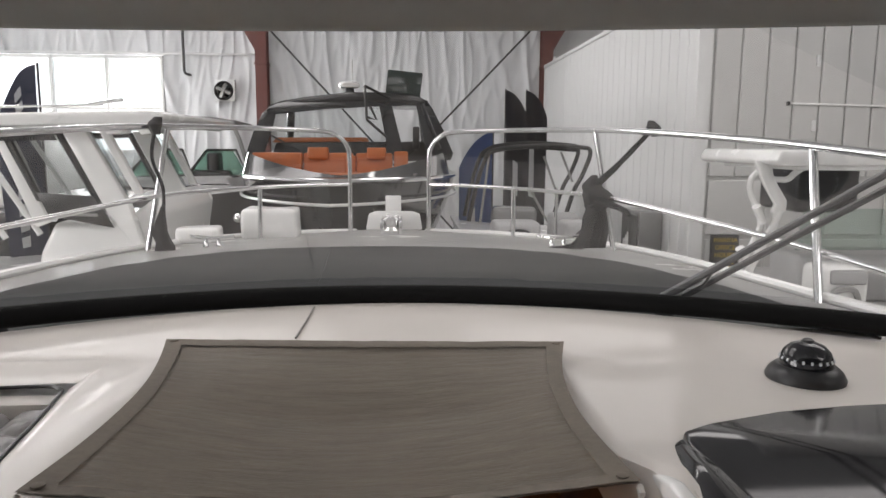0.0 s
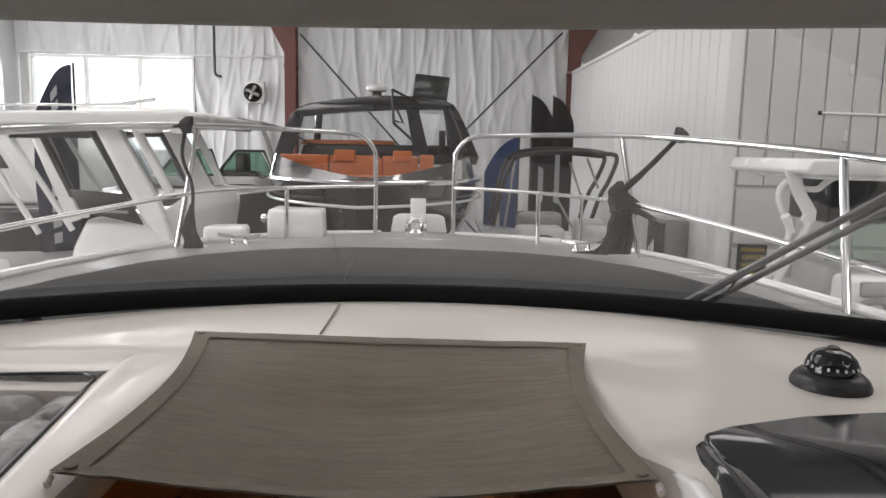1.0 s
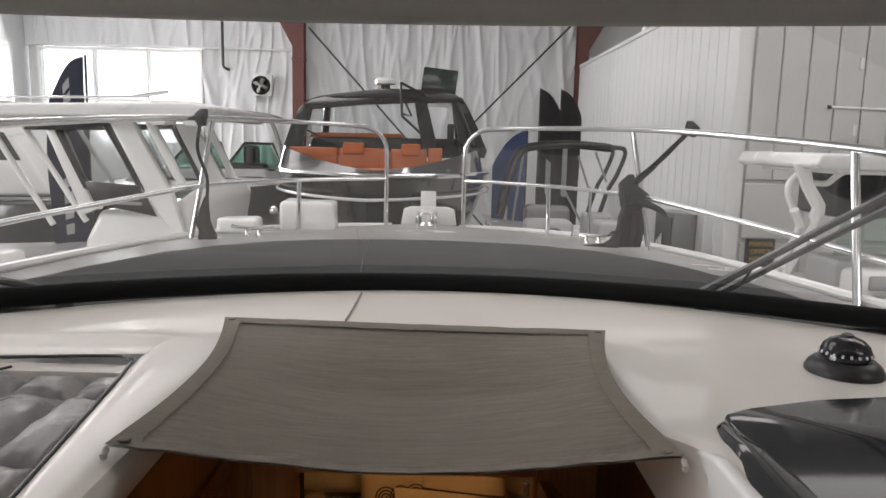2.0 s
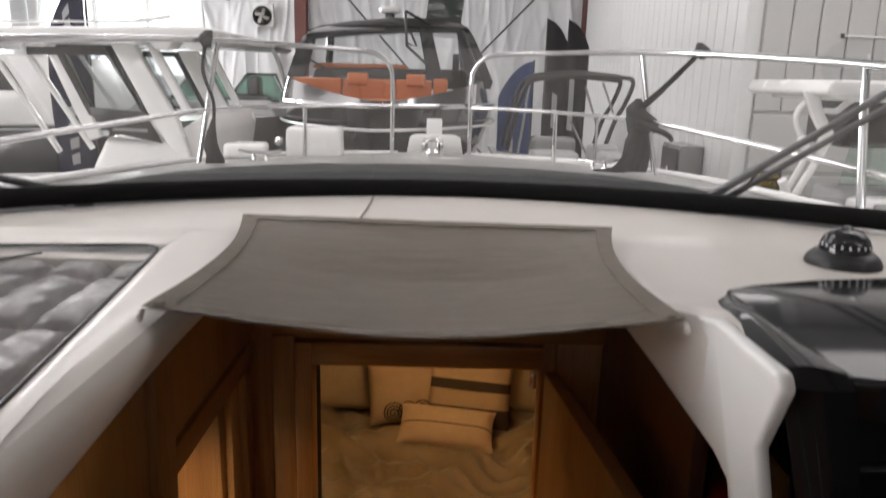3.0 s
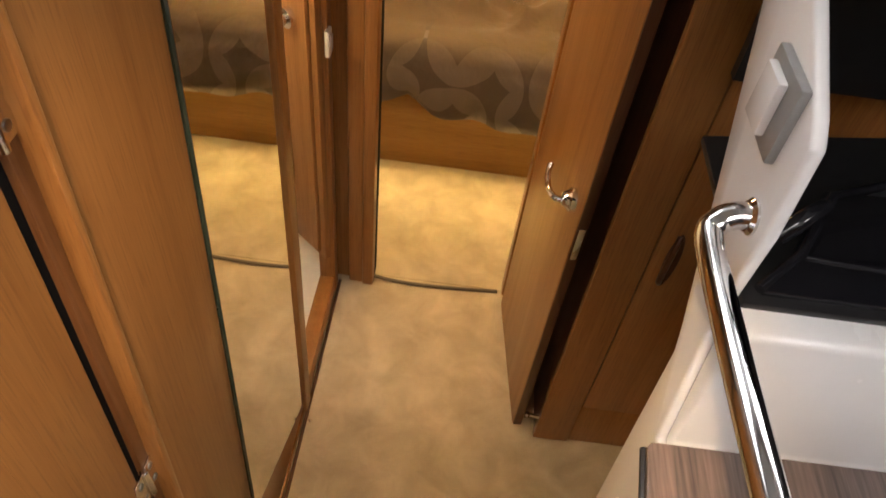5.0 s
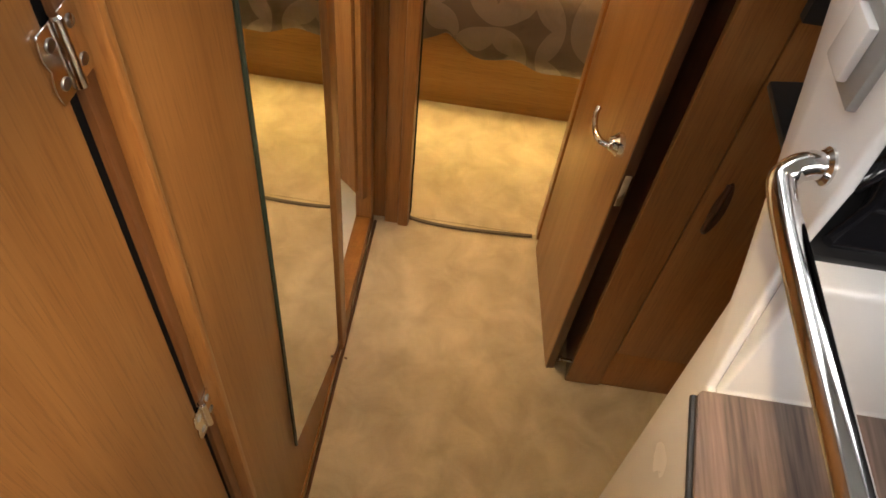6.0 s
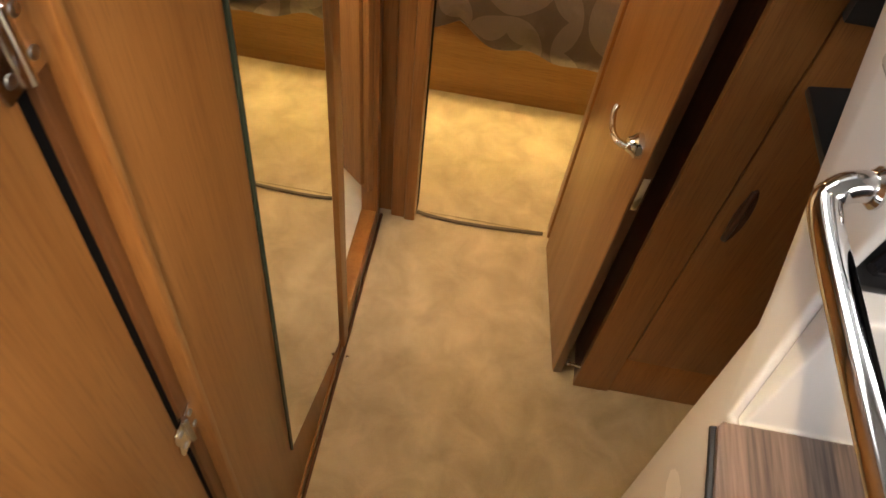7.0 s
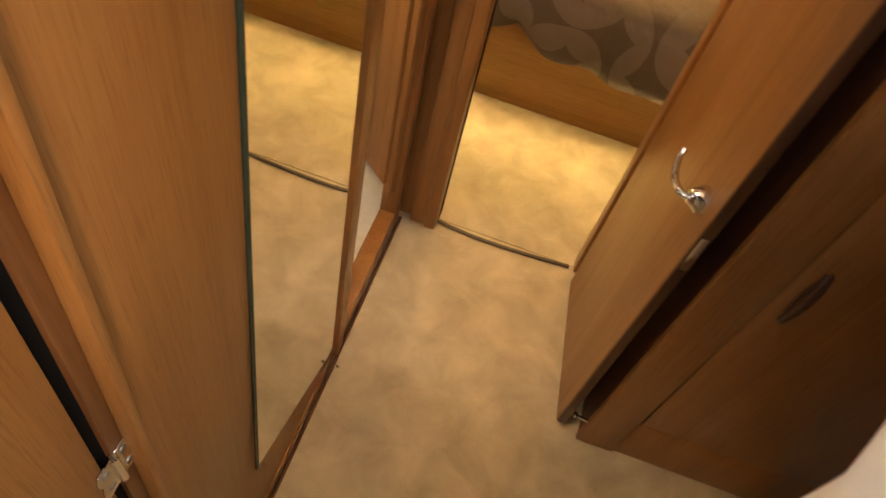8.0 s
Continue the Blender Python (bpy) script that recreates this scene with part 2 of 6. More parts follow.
k_.new(band_.outputs[0], mx_.inputs["Factor"])
k_.new(rp_.outputs[0], mx_.inputs["A"])
k_.new(tan_.outputs[0], mx_.inputs["B"])
k_.new(mx_.outputs["Result"], p_.inputs["Base Color"])
fb_, bp_ = n_.new("ShaderNodeTexNoise"), n_.new("ShaderNodeBump")
fb_.inputs["Scale"].default_value, bp_.inputs["Strength"].default_value, bp_.inputs["Distance"].default_value = 22, 0.35, 0.02
k_.new(co_.outputs["UV"], fb_.inputs["Vector"])
k_.new(fb_.outputs["Fac"], bp_.inputs["Height"])
k_.new(bp_.outputs[0], p_.inputs["Normal"])
p_.inputs["Roughness"].default_value = 0.5
p_.inputs["Sheen Weight"].default_value = 0.3
COMFORTER = m_


# ---- building tools ----
def thing(name, at, label, category, group="", kind=""):
    ob = new(name)
    ob.empty_display_size = 0.1
    ob.location = at
    ob["origin"] = at
    return tagged(ob, label, category, group, kind)


def origin_of(ob):
    return Vector(ob["origin"]) if "origin" in ob.keys() else Vector((0, 0, 0))


def part(name, bm, material, parent=None, label="", smooth=True, kind=""):
    """Links a bmesh, given in world places, as one mesh under a thing or a part."""
    bmesh.ops.recalc_face_normals(bm, faces=bm.faces[:])
    base = origin_of(parent) if parent else Vector((0, 0, 0))
    if base.length:
        bmesh.ops.translate(bm, vec=-base, verts=bm.verts[:])
    me = bpy.data.meshes.new(name)
    bm.to_mesh(me)
    bm.free()
    me.materials.append(material)
    for f in me.polygons:
        f.use_smooth = smooth
    if smooth:
        me.set_sharp_from_angle(angle=radians(38))
    ob = new(name, me)
    if parent:
        ob.parent = parent
        ob["origin"] = tuple(base)
        if parent.type == "MESH":
            ob["origin"] = tuple(base)
    return tagged(ob, label, "", "", kind)


def solo(name, bm, material, label, category, kind="", group="", smooth=True):
    ob = part(name, bm, material, None, label, smooth)
    return tagged(ob, label, category, group, kind)


def box(bm, a, b, bevel=0.0, seg=2):
    """A box between two corners, its edges rounded."""
    vs = [bm.verts.new((x, y, z)) for x in (a[0], b[0]) for y in (a[1], b[1]) for z in (a[2], b[2])]
    fs = [(0, 1, 3, 2), (4, 6, 7, 5), (0, 4, 5, 1), (2, 3, 7, 6), (0, 2, 6, 4), (1, 5, 7, 3)]
    made = [bm.faces.new([vs[i] for i in f]) for f in fs]
    if bevel:
        es = list({e for f in made for e in f.edges})
        bmesh.ops.bevel(bm, geom=es, offset=bevel, segments=seg, affect="EDGES", profile=0.5)
    return bm


def prism(bm, outline, axis, lo, hi, bevel=0.0, seg=2):
    """An outline of (u, v) pairs drawn out along an axis. u, v are the other two axes in x, y, z order."""
    def place(u, v, w):
        return {"x": (w, u, v), "y": (u, w, v), "z": (u, v, w)}[axis]
    lo_v = [bm.verts.new(place(u, v, lo)) for u, v in outline]
    hi_v = [bm.verts.new(place(u, v, hi)) for u, v in outline]
    n = len(outline)
    made = [bm.faces.new(lo_v), bm.faces.new(hi_v[::-1])]
    made += [bm.faces.new((lo_v[i], hi_v[i], hi_v[(i + 1) % n], lo_v[(i + 1) % n])) for i in range(n)]
    bmesh.ops.recalc_face_normals(bm, faces=made)
    if bevel:
        es = list({e for f in made for e in f.edges})
        bmesh.ops.bevel(bm, geom=es, offset=bevel, segments=seg, affect="EDGES", profile=0.5)
    return bm


def smooth_line(points, n=8):
    """A Catmull-Rom line through the points."""
    p = [Vector(q) for q in points]
    p = [2 * p[0] - p[1]] + p + [2 * p[-1] - p[-2]]
    out = []
    for i in range(1, len(p) - 2):
        for s in range(n):
            t = s / n
            out.append(0.5 * (2 * p[i] + (p[i + 1] - p[i - 1]) * t + (2 * p[i - 1] - 5 * p[i] + 4 * p[i + 1] - p[i + 2]) * t * t
                              + (3 * p[i] - p[i - 1] - 3 * p[i + 1] + p[i + 2]) * t ** 3))
    return out + [p[-2]]


def tube(bm, points, r, sides=10, r_end=None):
    """A round bar along a line, closed at its ends."""
    pts = [Vector(q) for q in points]
    rings, side = [], None
    for i, q in enumerate(pts):
        d = (pts[min(i + 1, len(pts) - 1)] - pts[max(i - 1, 0)]).normalized()
        if side is None:
            side = d.orthogonal().normalized()
        side = (side - d * side.dot(d)).normalized()
        up = d.cross(side)
        rr = r if r_end is None else r + (r_end - r) * i / (len(pts) - 1)
        rings.append([bm.verts.new(q + rr * (math.cos(a) * side + math.sin(a) * up)) for a in (2 * math.pi * j / sides for j in range(sides))])
    for a, b in zip(rings, rings[1:]):
        for j in range(sides):
            bm.faces.new((a[j], a[(j + 1) % sides], b[(j + 1) % sides], b[j]))
    bm.faces.new(rings[0][::-1])
    bm.faces.new(rings[-1])
    return bm


def lathe(bm, at, profile, sides=24, axis="z"):
    """Rings of (radius, height) about an upright axis."""
    c = Vector(at)
    rings = []
    for r, h in profile:
        ring = []
        for j in range(sides):
            a = 2 * math.pi * j / sides
            u, v = r * math.cos(a), r * math.sin(a)
            ring.append(bm.verts.new(c + Vector({"z": (u, v, h), "y": (u, h, v), "x": (h, u, v)}[axis])))
        rings.append(ring)
    for a, b in zip(rings, rings[1:]):
        for j in range(sides):
            bm.faces.new((a[j], a[(j + 1) % sides], b[(j + 1) % sides], b[j]))
    bm.faces.new(rings[0][::-1])
    bm.faces.new(rings[-1])
    return bm


def sheet(bm, fn, nu, nv, thick=0.0):
    """A surface fn(u, v), u and v from 0 to 1; with thick, closed on both sides along its lower normal."""
    uv = bm.loops.layers.uv.verify()
    top = [[bm.verts.new(fn(i / nu, j / nv)) for j in range(nv + 1)] for i in range(nu + 1)]
    for i in range(nu):
        for j in range(nv):
            f = bm.faces.new((top[i][j], top[i + 1][j], top[i + 1][j + 1], top[i][j + 1]))
            for lp, (a, b) in zip(f.loops, ((i, j), (i + 1, j), (i + 1, j + 1), (i, j + 1))):
                lp[uv].uv = (a / nu, b / nv)
    if thick:
        faces = bm.faces[:]
        bmesh.ops.solidify(bm, geom=faces, thickness=thick)
    return bm


def B():
    return bmesh.new()


# ================= cabin shell =================
WALL_X = -0.352
SOLE_EDGE = -0.345


def cabin():
    solo("floor", box(B(), (-0.36, -2.6, -0.05), (1.2, 0.02, 0)), CARPET, "beige mottled cut-pile carpet on the cabin sole", "floor", "structure", smooth=False)
    solo("floor_forward", box(B(), (-1.0, 0.02, -0.05), (1.0, 0.9, 0.003)), CARPET, "beige mottled carpet in the forward berth", "floor", "structure", smooth=False)
    # bound carpet edge at the door, a shallow bow
    line = [(-0.224 + 0.448 * i / 12, 0.012 - 0.016 * math.sin(math.pi * (i / 12) ** 0.7), 0.004) for i in range(13)]
    solo("threshold_strip", tube(B(), line, 0.007, 8), mat("brown_binding", (0.12, 0.095, 0.07), None, 30, 0.8), "brown bound carpet edge across the door", "trim", "structure")
    # floor edge beading along the wall
    solo("baseboard", tube(B(), [(SOLE_EDGE + 0.004, -2.4, 0.006), (SOLE_EDGE + 0.004, -0.03, 0.006)], 0.0055, 8), WOOD_DARK, "dark beading where the carpet meets the wall", "trim", "structure")

    # forward bulkhead with the door opening
    wall = thing("wall_north", (0, 0.03, 0), "oak veneered bulkhead round the berth door", "wall", kind="structure")
    part("panel", box(B(), (-0.362, 0.0, 0), (-0.31, 0.05, 2.0), 0.003), WOOD, wall)
    part("panel", box(B(), (-0.31, -0.022, 0), (-0.262, 0.05, 1.84), 0.004), WOOD, wall)
    part("jamb", box(B(), (-0.262, -0.03, 0), (-0.226, 0.055, 1.83), 0.004), WOOD, wall)
    part("jamb", box(B(), (0.240, 0.0, 0), (0.27, 0.055, 1.83), 0.004), WOOD, wall)
    part("lintel", box(B(), (-0.226, -0.03, 1.782), (0.240, 0.055, 1.83), 0.004), WOODH, wall)
    part("panel", box(B(), (-0.31, -0.012, 1.832), (0.40, 0.04, 2.02), 0.003), WOODH, wall)
    part("panel", box(B(), (0.27, 0.0, 0), (0.62, 0.05, 1.83), 0.003), WOOD, wall)
    part("seal_and_gap_shade", box(B(), (-0.229, 0.02, 0), (-0.2245, 0.058, 1.79)), RUBBER, wall, "black door seal")
    part("strike", box(B(), (0.212, -0.036, 1.745), (0.226, -0.026, 1.775), 0.003), CHROME, wall, "small steel catch")

    # port side: mirror panel, door to the heads, locker
    port = thing("wall_west", (WALL_X, -1, 0), "oak veneered side wall with a tall mirror", "wall", kind="structure")
    def leaf(name, outline, x0, x1, material, bevel=0.004, label=""):
        return part(name, prism(B(), outline, "x", x0, x1, bevel), material, port, label)
    leaf("panel", [(-1.248, 0.03), (-0.56, 0.03), (-0.52, 2.01), (-1.173, 2.01)], WALL_X - 0.03, WALL_X, WOOD)
    leaf("stile", [(-0.565, 0.0), (-0.515, 0.0), (-0.452, 2.01), (-0.515, 2.01)], WALL_X - 0.03, WALL_X + 0.012, WOOD, 0.006)
    leaf("rail", [(-1.247, 0.0), (-0.565, 0.0), (-0.565, 0.03), (-1.246, 0.03)], WALL_X - 0.03, WALL_X + 0.003, WOOD)
    leaf("edge_bead", [(-1.264, 0.0), (-1.249, 0.0), (-1.173, 2.01), (-1.188, 2.01)], WALL_X - 0.03, WALL_X + 0.008, WOOD, 0.005)
    # strip lies in shadow, painted here as a darker brown
    leaf("frame_strip", [(-1.286, 0.0), (-1.2645, 0.0), (-1.1885, 2.01), (-1.210, 2.01)], WALL_X - 0.04, WALL_X - 0.013, WOOD_SHADED, 0.001)
    # added black filler that paints the shade between leaf and strip
    leaf("seal_and_gap_shade", [(-1.303, 0.0), (-1.2865, 0.0), (-1.2105, 2.01), (-1.227, 2.01)], WALL_X - 0.04, WALL_X - 0.021, RUBBER, 0, "black filler strip for the shade in the locker gap")
    leaf("panel", [(-2.4, 1.795), (-1.226, 1.795), (-1.218, 2.01), (-2.4, 2.01)], WALL_X - 0.03, WALL_X - 0.0005, WOOD)
    # backing coloured black so the locker gap looks deep and unlit
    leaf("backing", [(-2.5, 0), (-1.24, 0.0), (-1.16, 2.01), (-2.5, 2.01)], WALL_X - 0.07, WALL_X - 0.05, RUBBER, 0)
    # over the heads door
    leaf("panel", [(-0.46, 1.83), (0.0, 1.83), (0.0, 2.01), (-0.453, 2.01)], WALL_X - 0.03, WALL_X, WOOD)
    leaf("rail", [(-0.462, 1.785), (-0.03, 1.785), (-0.03, 1.83), (-0.46, 1.83)], WALL_X - 0.035, WALL_X + 0.008, WOOD)
    leaf("jamb", [(-0.075, 0), (-0.03, 0), (-0.03, 1.785), (-0.075, 1.785)], WALL_X - 0.05, WALL_X + 0.004, WOOD)
    leaf("sill", [(-0.53, 0), (-0.075, 0), (-0.075, 0.075), (-0.53, 0.075)], WALL_X - 0.05, WALL_X + 0.002, WOOD)
    m = leaf("mirror", [(-1.008, 0.318), (-0.567, 0.065), (-0.522, 1.783), (-0.905, 1.750)], WALL_X - 0.002, WALL_X + 0.003, MIRROR, 0, "tall frameless mirror with a green glass edge")
    glass_edge = mat("green_glass_edge", (0.028, 0.042, 0.03), None, 20, 0.2)
    part("glass_edge", tube(B(), [(WALL_X + 0.003, -1.008, 0.318), (WALL_X + 0.003, -0.905, 1.750)], 0.0045, 6), glass_edge, m)
    part("glass_edge", tube(B(), [(WALL_X + 0.003, -0.905, 1.750), (WALL_X + 0.003, -0.522, 1.783)], 0.003, 6), glass_edge, m)
    part("screw", lathe(B(), (SOLE_EDGE + 0.018, -0.591, 0), [(0.0045, 0), (0.0045, 0.004), (0.002, 0.006)], 10), CHROME, port, "steel screw head")

    # heads compartment behind its door
    solo("floor_heads", box(B(), (-1.05, -0.9, 0.03), (-0.40, 0.10, 0.07), 0.01), CREAM, "cream moulded shower-room floor", "floor", "structure")
    solo("wall_heads", box(B(), (-1.1, -0.9, 0.0), (-1.05, 0.1, 1.69)), CREAM, "cream moulded shower-room wall", "wall", "structure")
    solo("wall_heads_forward", box(B(), (-1.1, 0.10, 0.0), (-0.362, 0.13, 1.80)), CREAM, "cream moulded shower-room end wall", "wall", "structure")
    solo("wall_heads_aft", box(B(), (-1.05, -0.94, 0.0), (-0.385, -0.9, 1.69)), CREAM, "cream moulded shower-room end wall", "wall", "structure")
    solo("ceiling_heads", box(B(), (-1.1, -0.94, 1.672), (-0.43, -0.13, 1.695)), CREAM, "cream shower-room ceiling", "ceiling", "structure")
    solo("ceiling_heads_forward", prism(B(), [(-0.13, 1.672), (-0.12, 1.672), (-0.12, 1.80), (0.13, 1.80), (0.13, 1.815), (-0.13, 1.815)], "x", -1.1, -0.43), CREAM, "cream raised shower-room ceiling", "ceiling", "structure")
    # cabin enclosure out of view
    solo("wall_aft", box(B(), (-0.4, -2.65, 0), (1.25, -2.6, 1.95)), WOOD, "oak bulkhead at the after end of the cabin", "wall", "structure")
    solo("wall_east", box(B(), (1.2, -2.6, 0), (1.25, 0.05, 1.70)), WOOD, "oak veneered side wall behind the galley", "wall", "structure")
    solo("ceiling_aft", box(B(), (-0.4, -2.65, 1.95), (0.42, -2.06, 2.0)), GELCOAT, "cream moulded ceiling over the cabin", "ceiling", "structure")


cabin()


def heads_joinery():
    d = thing("heads_cabinet", (-0.42, 0.0, 0.2), "oak shower-room cabinet with inset panel and steel knob", "cabinet")
    a, b = Vector((-0.372, -0.10)), Vector((-0.54, 0.045))
    ax = (b - a).normalized()
    nr = Vector((-ax.y, ax.x))
    if nr.y > 0:
        nr = -nr
    def slab(s0, s1, o0, o1):
        return [tuple(a + ax * s0 + nr * o0), tuple(a + ax * s1 + nr * o0), tuple(a + ax * s1 + nr * o1), tuple(a + ax * s0 + nr * o1)]
    part("carcass", prism(B(), slab(0, 0.23, 0, -0.02), "z", 0.19, 1.795, 0.002), WOOD_MATT, d)
    door = part("cabinet_door", prism(B(), slab(0.022, 0.22, 0.0, 0.014), "z", 0.215, 1.785, 0.003), WOOD_MATT, d)
    k = a + ax * 0.075
    part("knob", tube(B(), [Vector((*(k + nr * o), 1.05)) for o in (0.0, 0.02, 0.050)], 0.015, 14), CHROME, door, "polished steel push knob")
    part("knob_ring", tube(B(), [Vector((*(k + nr * o), 1.05)) for o in (0.020, 0.036)], 0.026, 18), CHROME, door, "polished steel ring")


heads_joinery()


def jamb_switch():
    s = thing("light_switch", (-0.348, -0.06, 0.99), "small cream rocker switch on the oak jamb", "switch")
    part("plate", box(B(), (WALL_X - 0.002, -0.090, 0.96), (WALL_X + 0.012, -0.055, 1.035), 0.004), CREAM, s)
    part("rocker", box(B(), (WALL_X + 0.010, -0.082, 0.975), (WALL_X + 0.016, -0.063, 1.02), 0.003), CREAM, s)


jamb_switch()


STEEL_SCREW = mat("brushed_steel_screw", (0.42, 0.41, 0.40), (0.30, 0.30, 0.29), 40, 0.3, metal=1.0)


def locker_door():
    """Lower locker leaf, its hinges along the forward edge."""
    d = thing("tall_locker", (-0.36, -1.7, 0), "tall oak locker door with steel hinges", "cabinet")
    part("leaf", prism(B(), [(-2.4, 0.02), (-1.296, 0.02), (-1.239, 1.785), (-2.4, 1.785)], "x", WALL_X - 0.036, WALL_X - 0.014, 0.003), WOOD, d)
    for y, z in ((-1.231, 1.632), (-1.249, 1.012)):
        h = part("hinge", lathe(B(), (WALL_X - 0.010, y, z - 0.034), [(0.004, 0), (0.006, 0.002), (0.006, 0.066), (0.004, 0.068)], 14), CHROME, d, "polished steel hinge")
        for sd in (-1, 1):
            lobe = []
            for q in range(15):
                v = q / 14
                lobe.append((y + sd * (0.026 + 0.004 * abs(math.sin(2 * math.pi * v))), z - 0.033 + 0.066 * v))
            part("hinge_plate", prism(B(), [(y + sd * 0.003, z - 0.033)] + lobe + [(y + sd * 0.003, z + 0.033)], "x", WALL_X - 0.0135, WALL_X - 0.0105, 0.0006, 1), CHROME, h)
            for dz in (-0.018, 0.018):
                part("screw", lathe(B(), (WALL_X - 0.0105, y + sd * 0.016, z + dz), [(0.006, 0), (0.0055, 0.0012), (0.002, 0.0016)], 12, "x"), STEEL_SCREW, h)


locker_door()


def berth_door():
    d = thing("berth_door", (0.25, -0.06, 0), "oak veneered berth door folded open with a lever handle", "door")
    hinge, free = Vector((0.238, -0.055)), Vector((0.292, -0.521))
    ax = (free - hinge).normalized()
    nr = Vector((ax.y, -ax.x))  # towards the passage is -x
    if nr.x > 0:
        nr = -nr
    L = (free - hinge).length
    def q(a, o):
        return tuple(hinge + ax * a + nr * o)
    leaf = part("leaf", prism(B(), [q(0, 0), q(L, 0), q(L, -0.028), q(0, -0.028)], "z", 0.02, 1.79, 0.003), WOOD, d)
    part("edge_strip", prism(B(), [q(L, -0.002), q(L + 0.004, -0.002), q(L + 0.004, -0.026), q(L, -0.026)], "z", 0.022, 1.788, 0.001), WOOD_DARK, d, "dark edge banding")
    c = Vector((*q(L - 0.062, 0.0), 0.925))
    n3, a3 = Vector((nr.x, nr.y, 0)), Vector((ax.x, ax.y, 0))
    h = part("handle", tube(B(), smooth_line([c, c + n3 * 0.035, c + n3 * 0.05 - a3 * 0.015, c + n3 * 0.055 - a3 * 0.045, c + n3 * 0.052 - a3 * 0.080 + Vector((0, 0, 0.012)), c + n3 * 0.046 - a3 * 0.092 + Vector((0, 0, 0.026))], 6), 0.008, 12, 0.006), CHROME, d, "polished steel lever handle")
    part("rose", lathe(B(), c + n3 * -0.001, [(0.028, 0.002), (0.028, -0.012), (0.020, -0.020), (0.015, -0.030)], 20, "x"), CHROME, h)
    part("latch_plate", prism(B(), [q(L + 0.003, -0.006), q(L + 0.0065, -0.006), q(L + 0.0065, -0.022), q(L + 0.003, -0.022)], "z", 0.80, 0.90, 0.001), CHROME, d, "steel latch plate")
    s = thing("door_stop", (0.34, -0.55, 0.10), "polished steel door stop between door and cabinet", "door stop")
    part("post", tube(B(), [(0.318, -0.53, 0.10), (0.372, -0.535, 0.10)], 0.006, 10), CHROME, s)
    part("flange", lathe(B(), (0.318, -0.53, 0.10), [(0.011, 0), (0.011, 0.008), (0.007, 0.012)], 14, "x"), CHROME, s)
    part("flange", lathe(B(), (0.362, -0.535, 0.10), [(0.011, 0), (0.011, 0.010)], 14, "x"), CHROME, s)


berth_door()


def galley():
    g = thing("galley_cabinet", (0.6, -0.4, 0), "tall oak cabinet with a recessed pull and open niche", "cabinet")
    # darker oak here paints in the shade of the gap behind the door
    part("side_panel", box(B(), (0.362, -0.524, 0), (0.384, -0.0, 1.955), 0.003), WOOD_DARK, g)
    part("stile", box(B(), (0.360, -0.547, 0), (0.4655, -0.525, 1.625), 0.003), WOOD, g)
    part("plinth", box(B(), (0.466, -0.54, 0), (1.2, -0.525, 0.20), 0.002), WOOD, g)
    dr = part("cabinet_door", box(B(), (0.4685, -0.545, 0.203), (1.1, -0.525, 1.44), 0.004), WOOD, g)
    grip = []
    for q in range(25):
        a = 2 * math.pi * q / 24
        grip.append((0.513 + 0.016 * math.cos(a) * (1 - 0.25 * math.sin(a) ** 2), 0.860 + 0.085 * math.sin(a)))
    part("pull", prism(B(), grip[:-1], "y", -0.549, -0.544, 0.001, 1), WOOD_DARK, dr, "dark recessed finger pull")
    part("pull_grip", tube(B(), smooth_line([(0.508, -0.547, 0.785), (0.500, -0.562, 0.81), (0.498, -0.568, 0.86), (0.502, -0.562, 0.91), (0.510, -0.547, 0.938)], 6), 0.007, 10), WOOD_DARK, dr)
    part("rail", box(B(), (0.466, -0.545, 1.443), (1.1, -0.525, 1.625), 0.003), WOOD, g)
    part("shelf", box(B(), (0.40, -0.525, 1.595), (1.1, -0.2, 1.615), 0.003), WOOD, g)
    # niche depth: shade put into the dark colour of its back
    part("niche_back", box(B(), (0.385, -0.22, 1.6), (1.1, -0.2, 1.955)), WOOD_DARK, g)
    part("rail", box(B(), (0.452, -0.545, 1.90), (1.1, -0.525, 1.955), 0.003), WOOD, g)
    for i, (x, z, r, mt) in enumerate(((0.455, 1.672, 0.045, RED), (0.47, 1.77, 0.05, RED), (0.405, 1.655, 0.026, BLACK), (0.53, 1.665, 0.04, BLACK))):
        b = solo("life_vest", lathe(B(), (x, -0.47 + 0.01 * i, z - r), [(r * 0.5, 0), (r, r * 0.5), (r, r * 1.5), (r * 0.5, r * 2)], 14), mt,
                 "folded red buoyancy vest in the niche" if mt == RED else "folded black strap bundle in the niche", "life vest", group="vests in the niche")


galley()


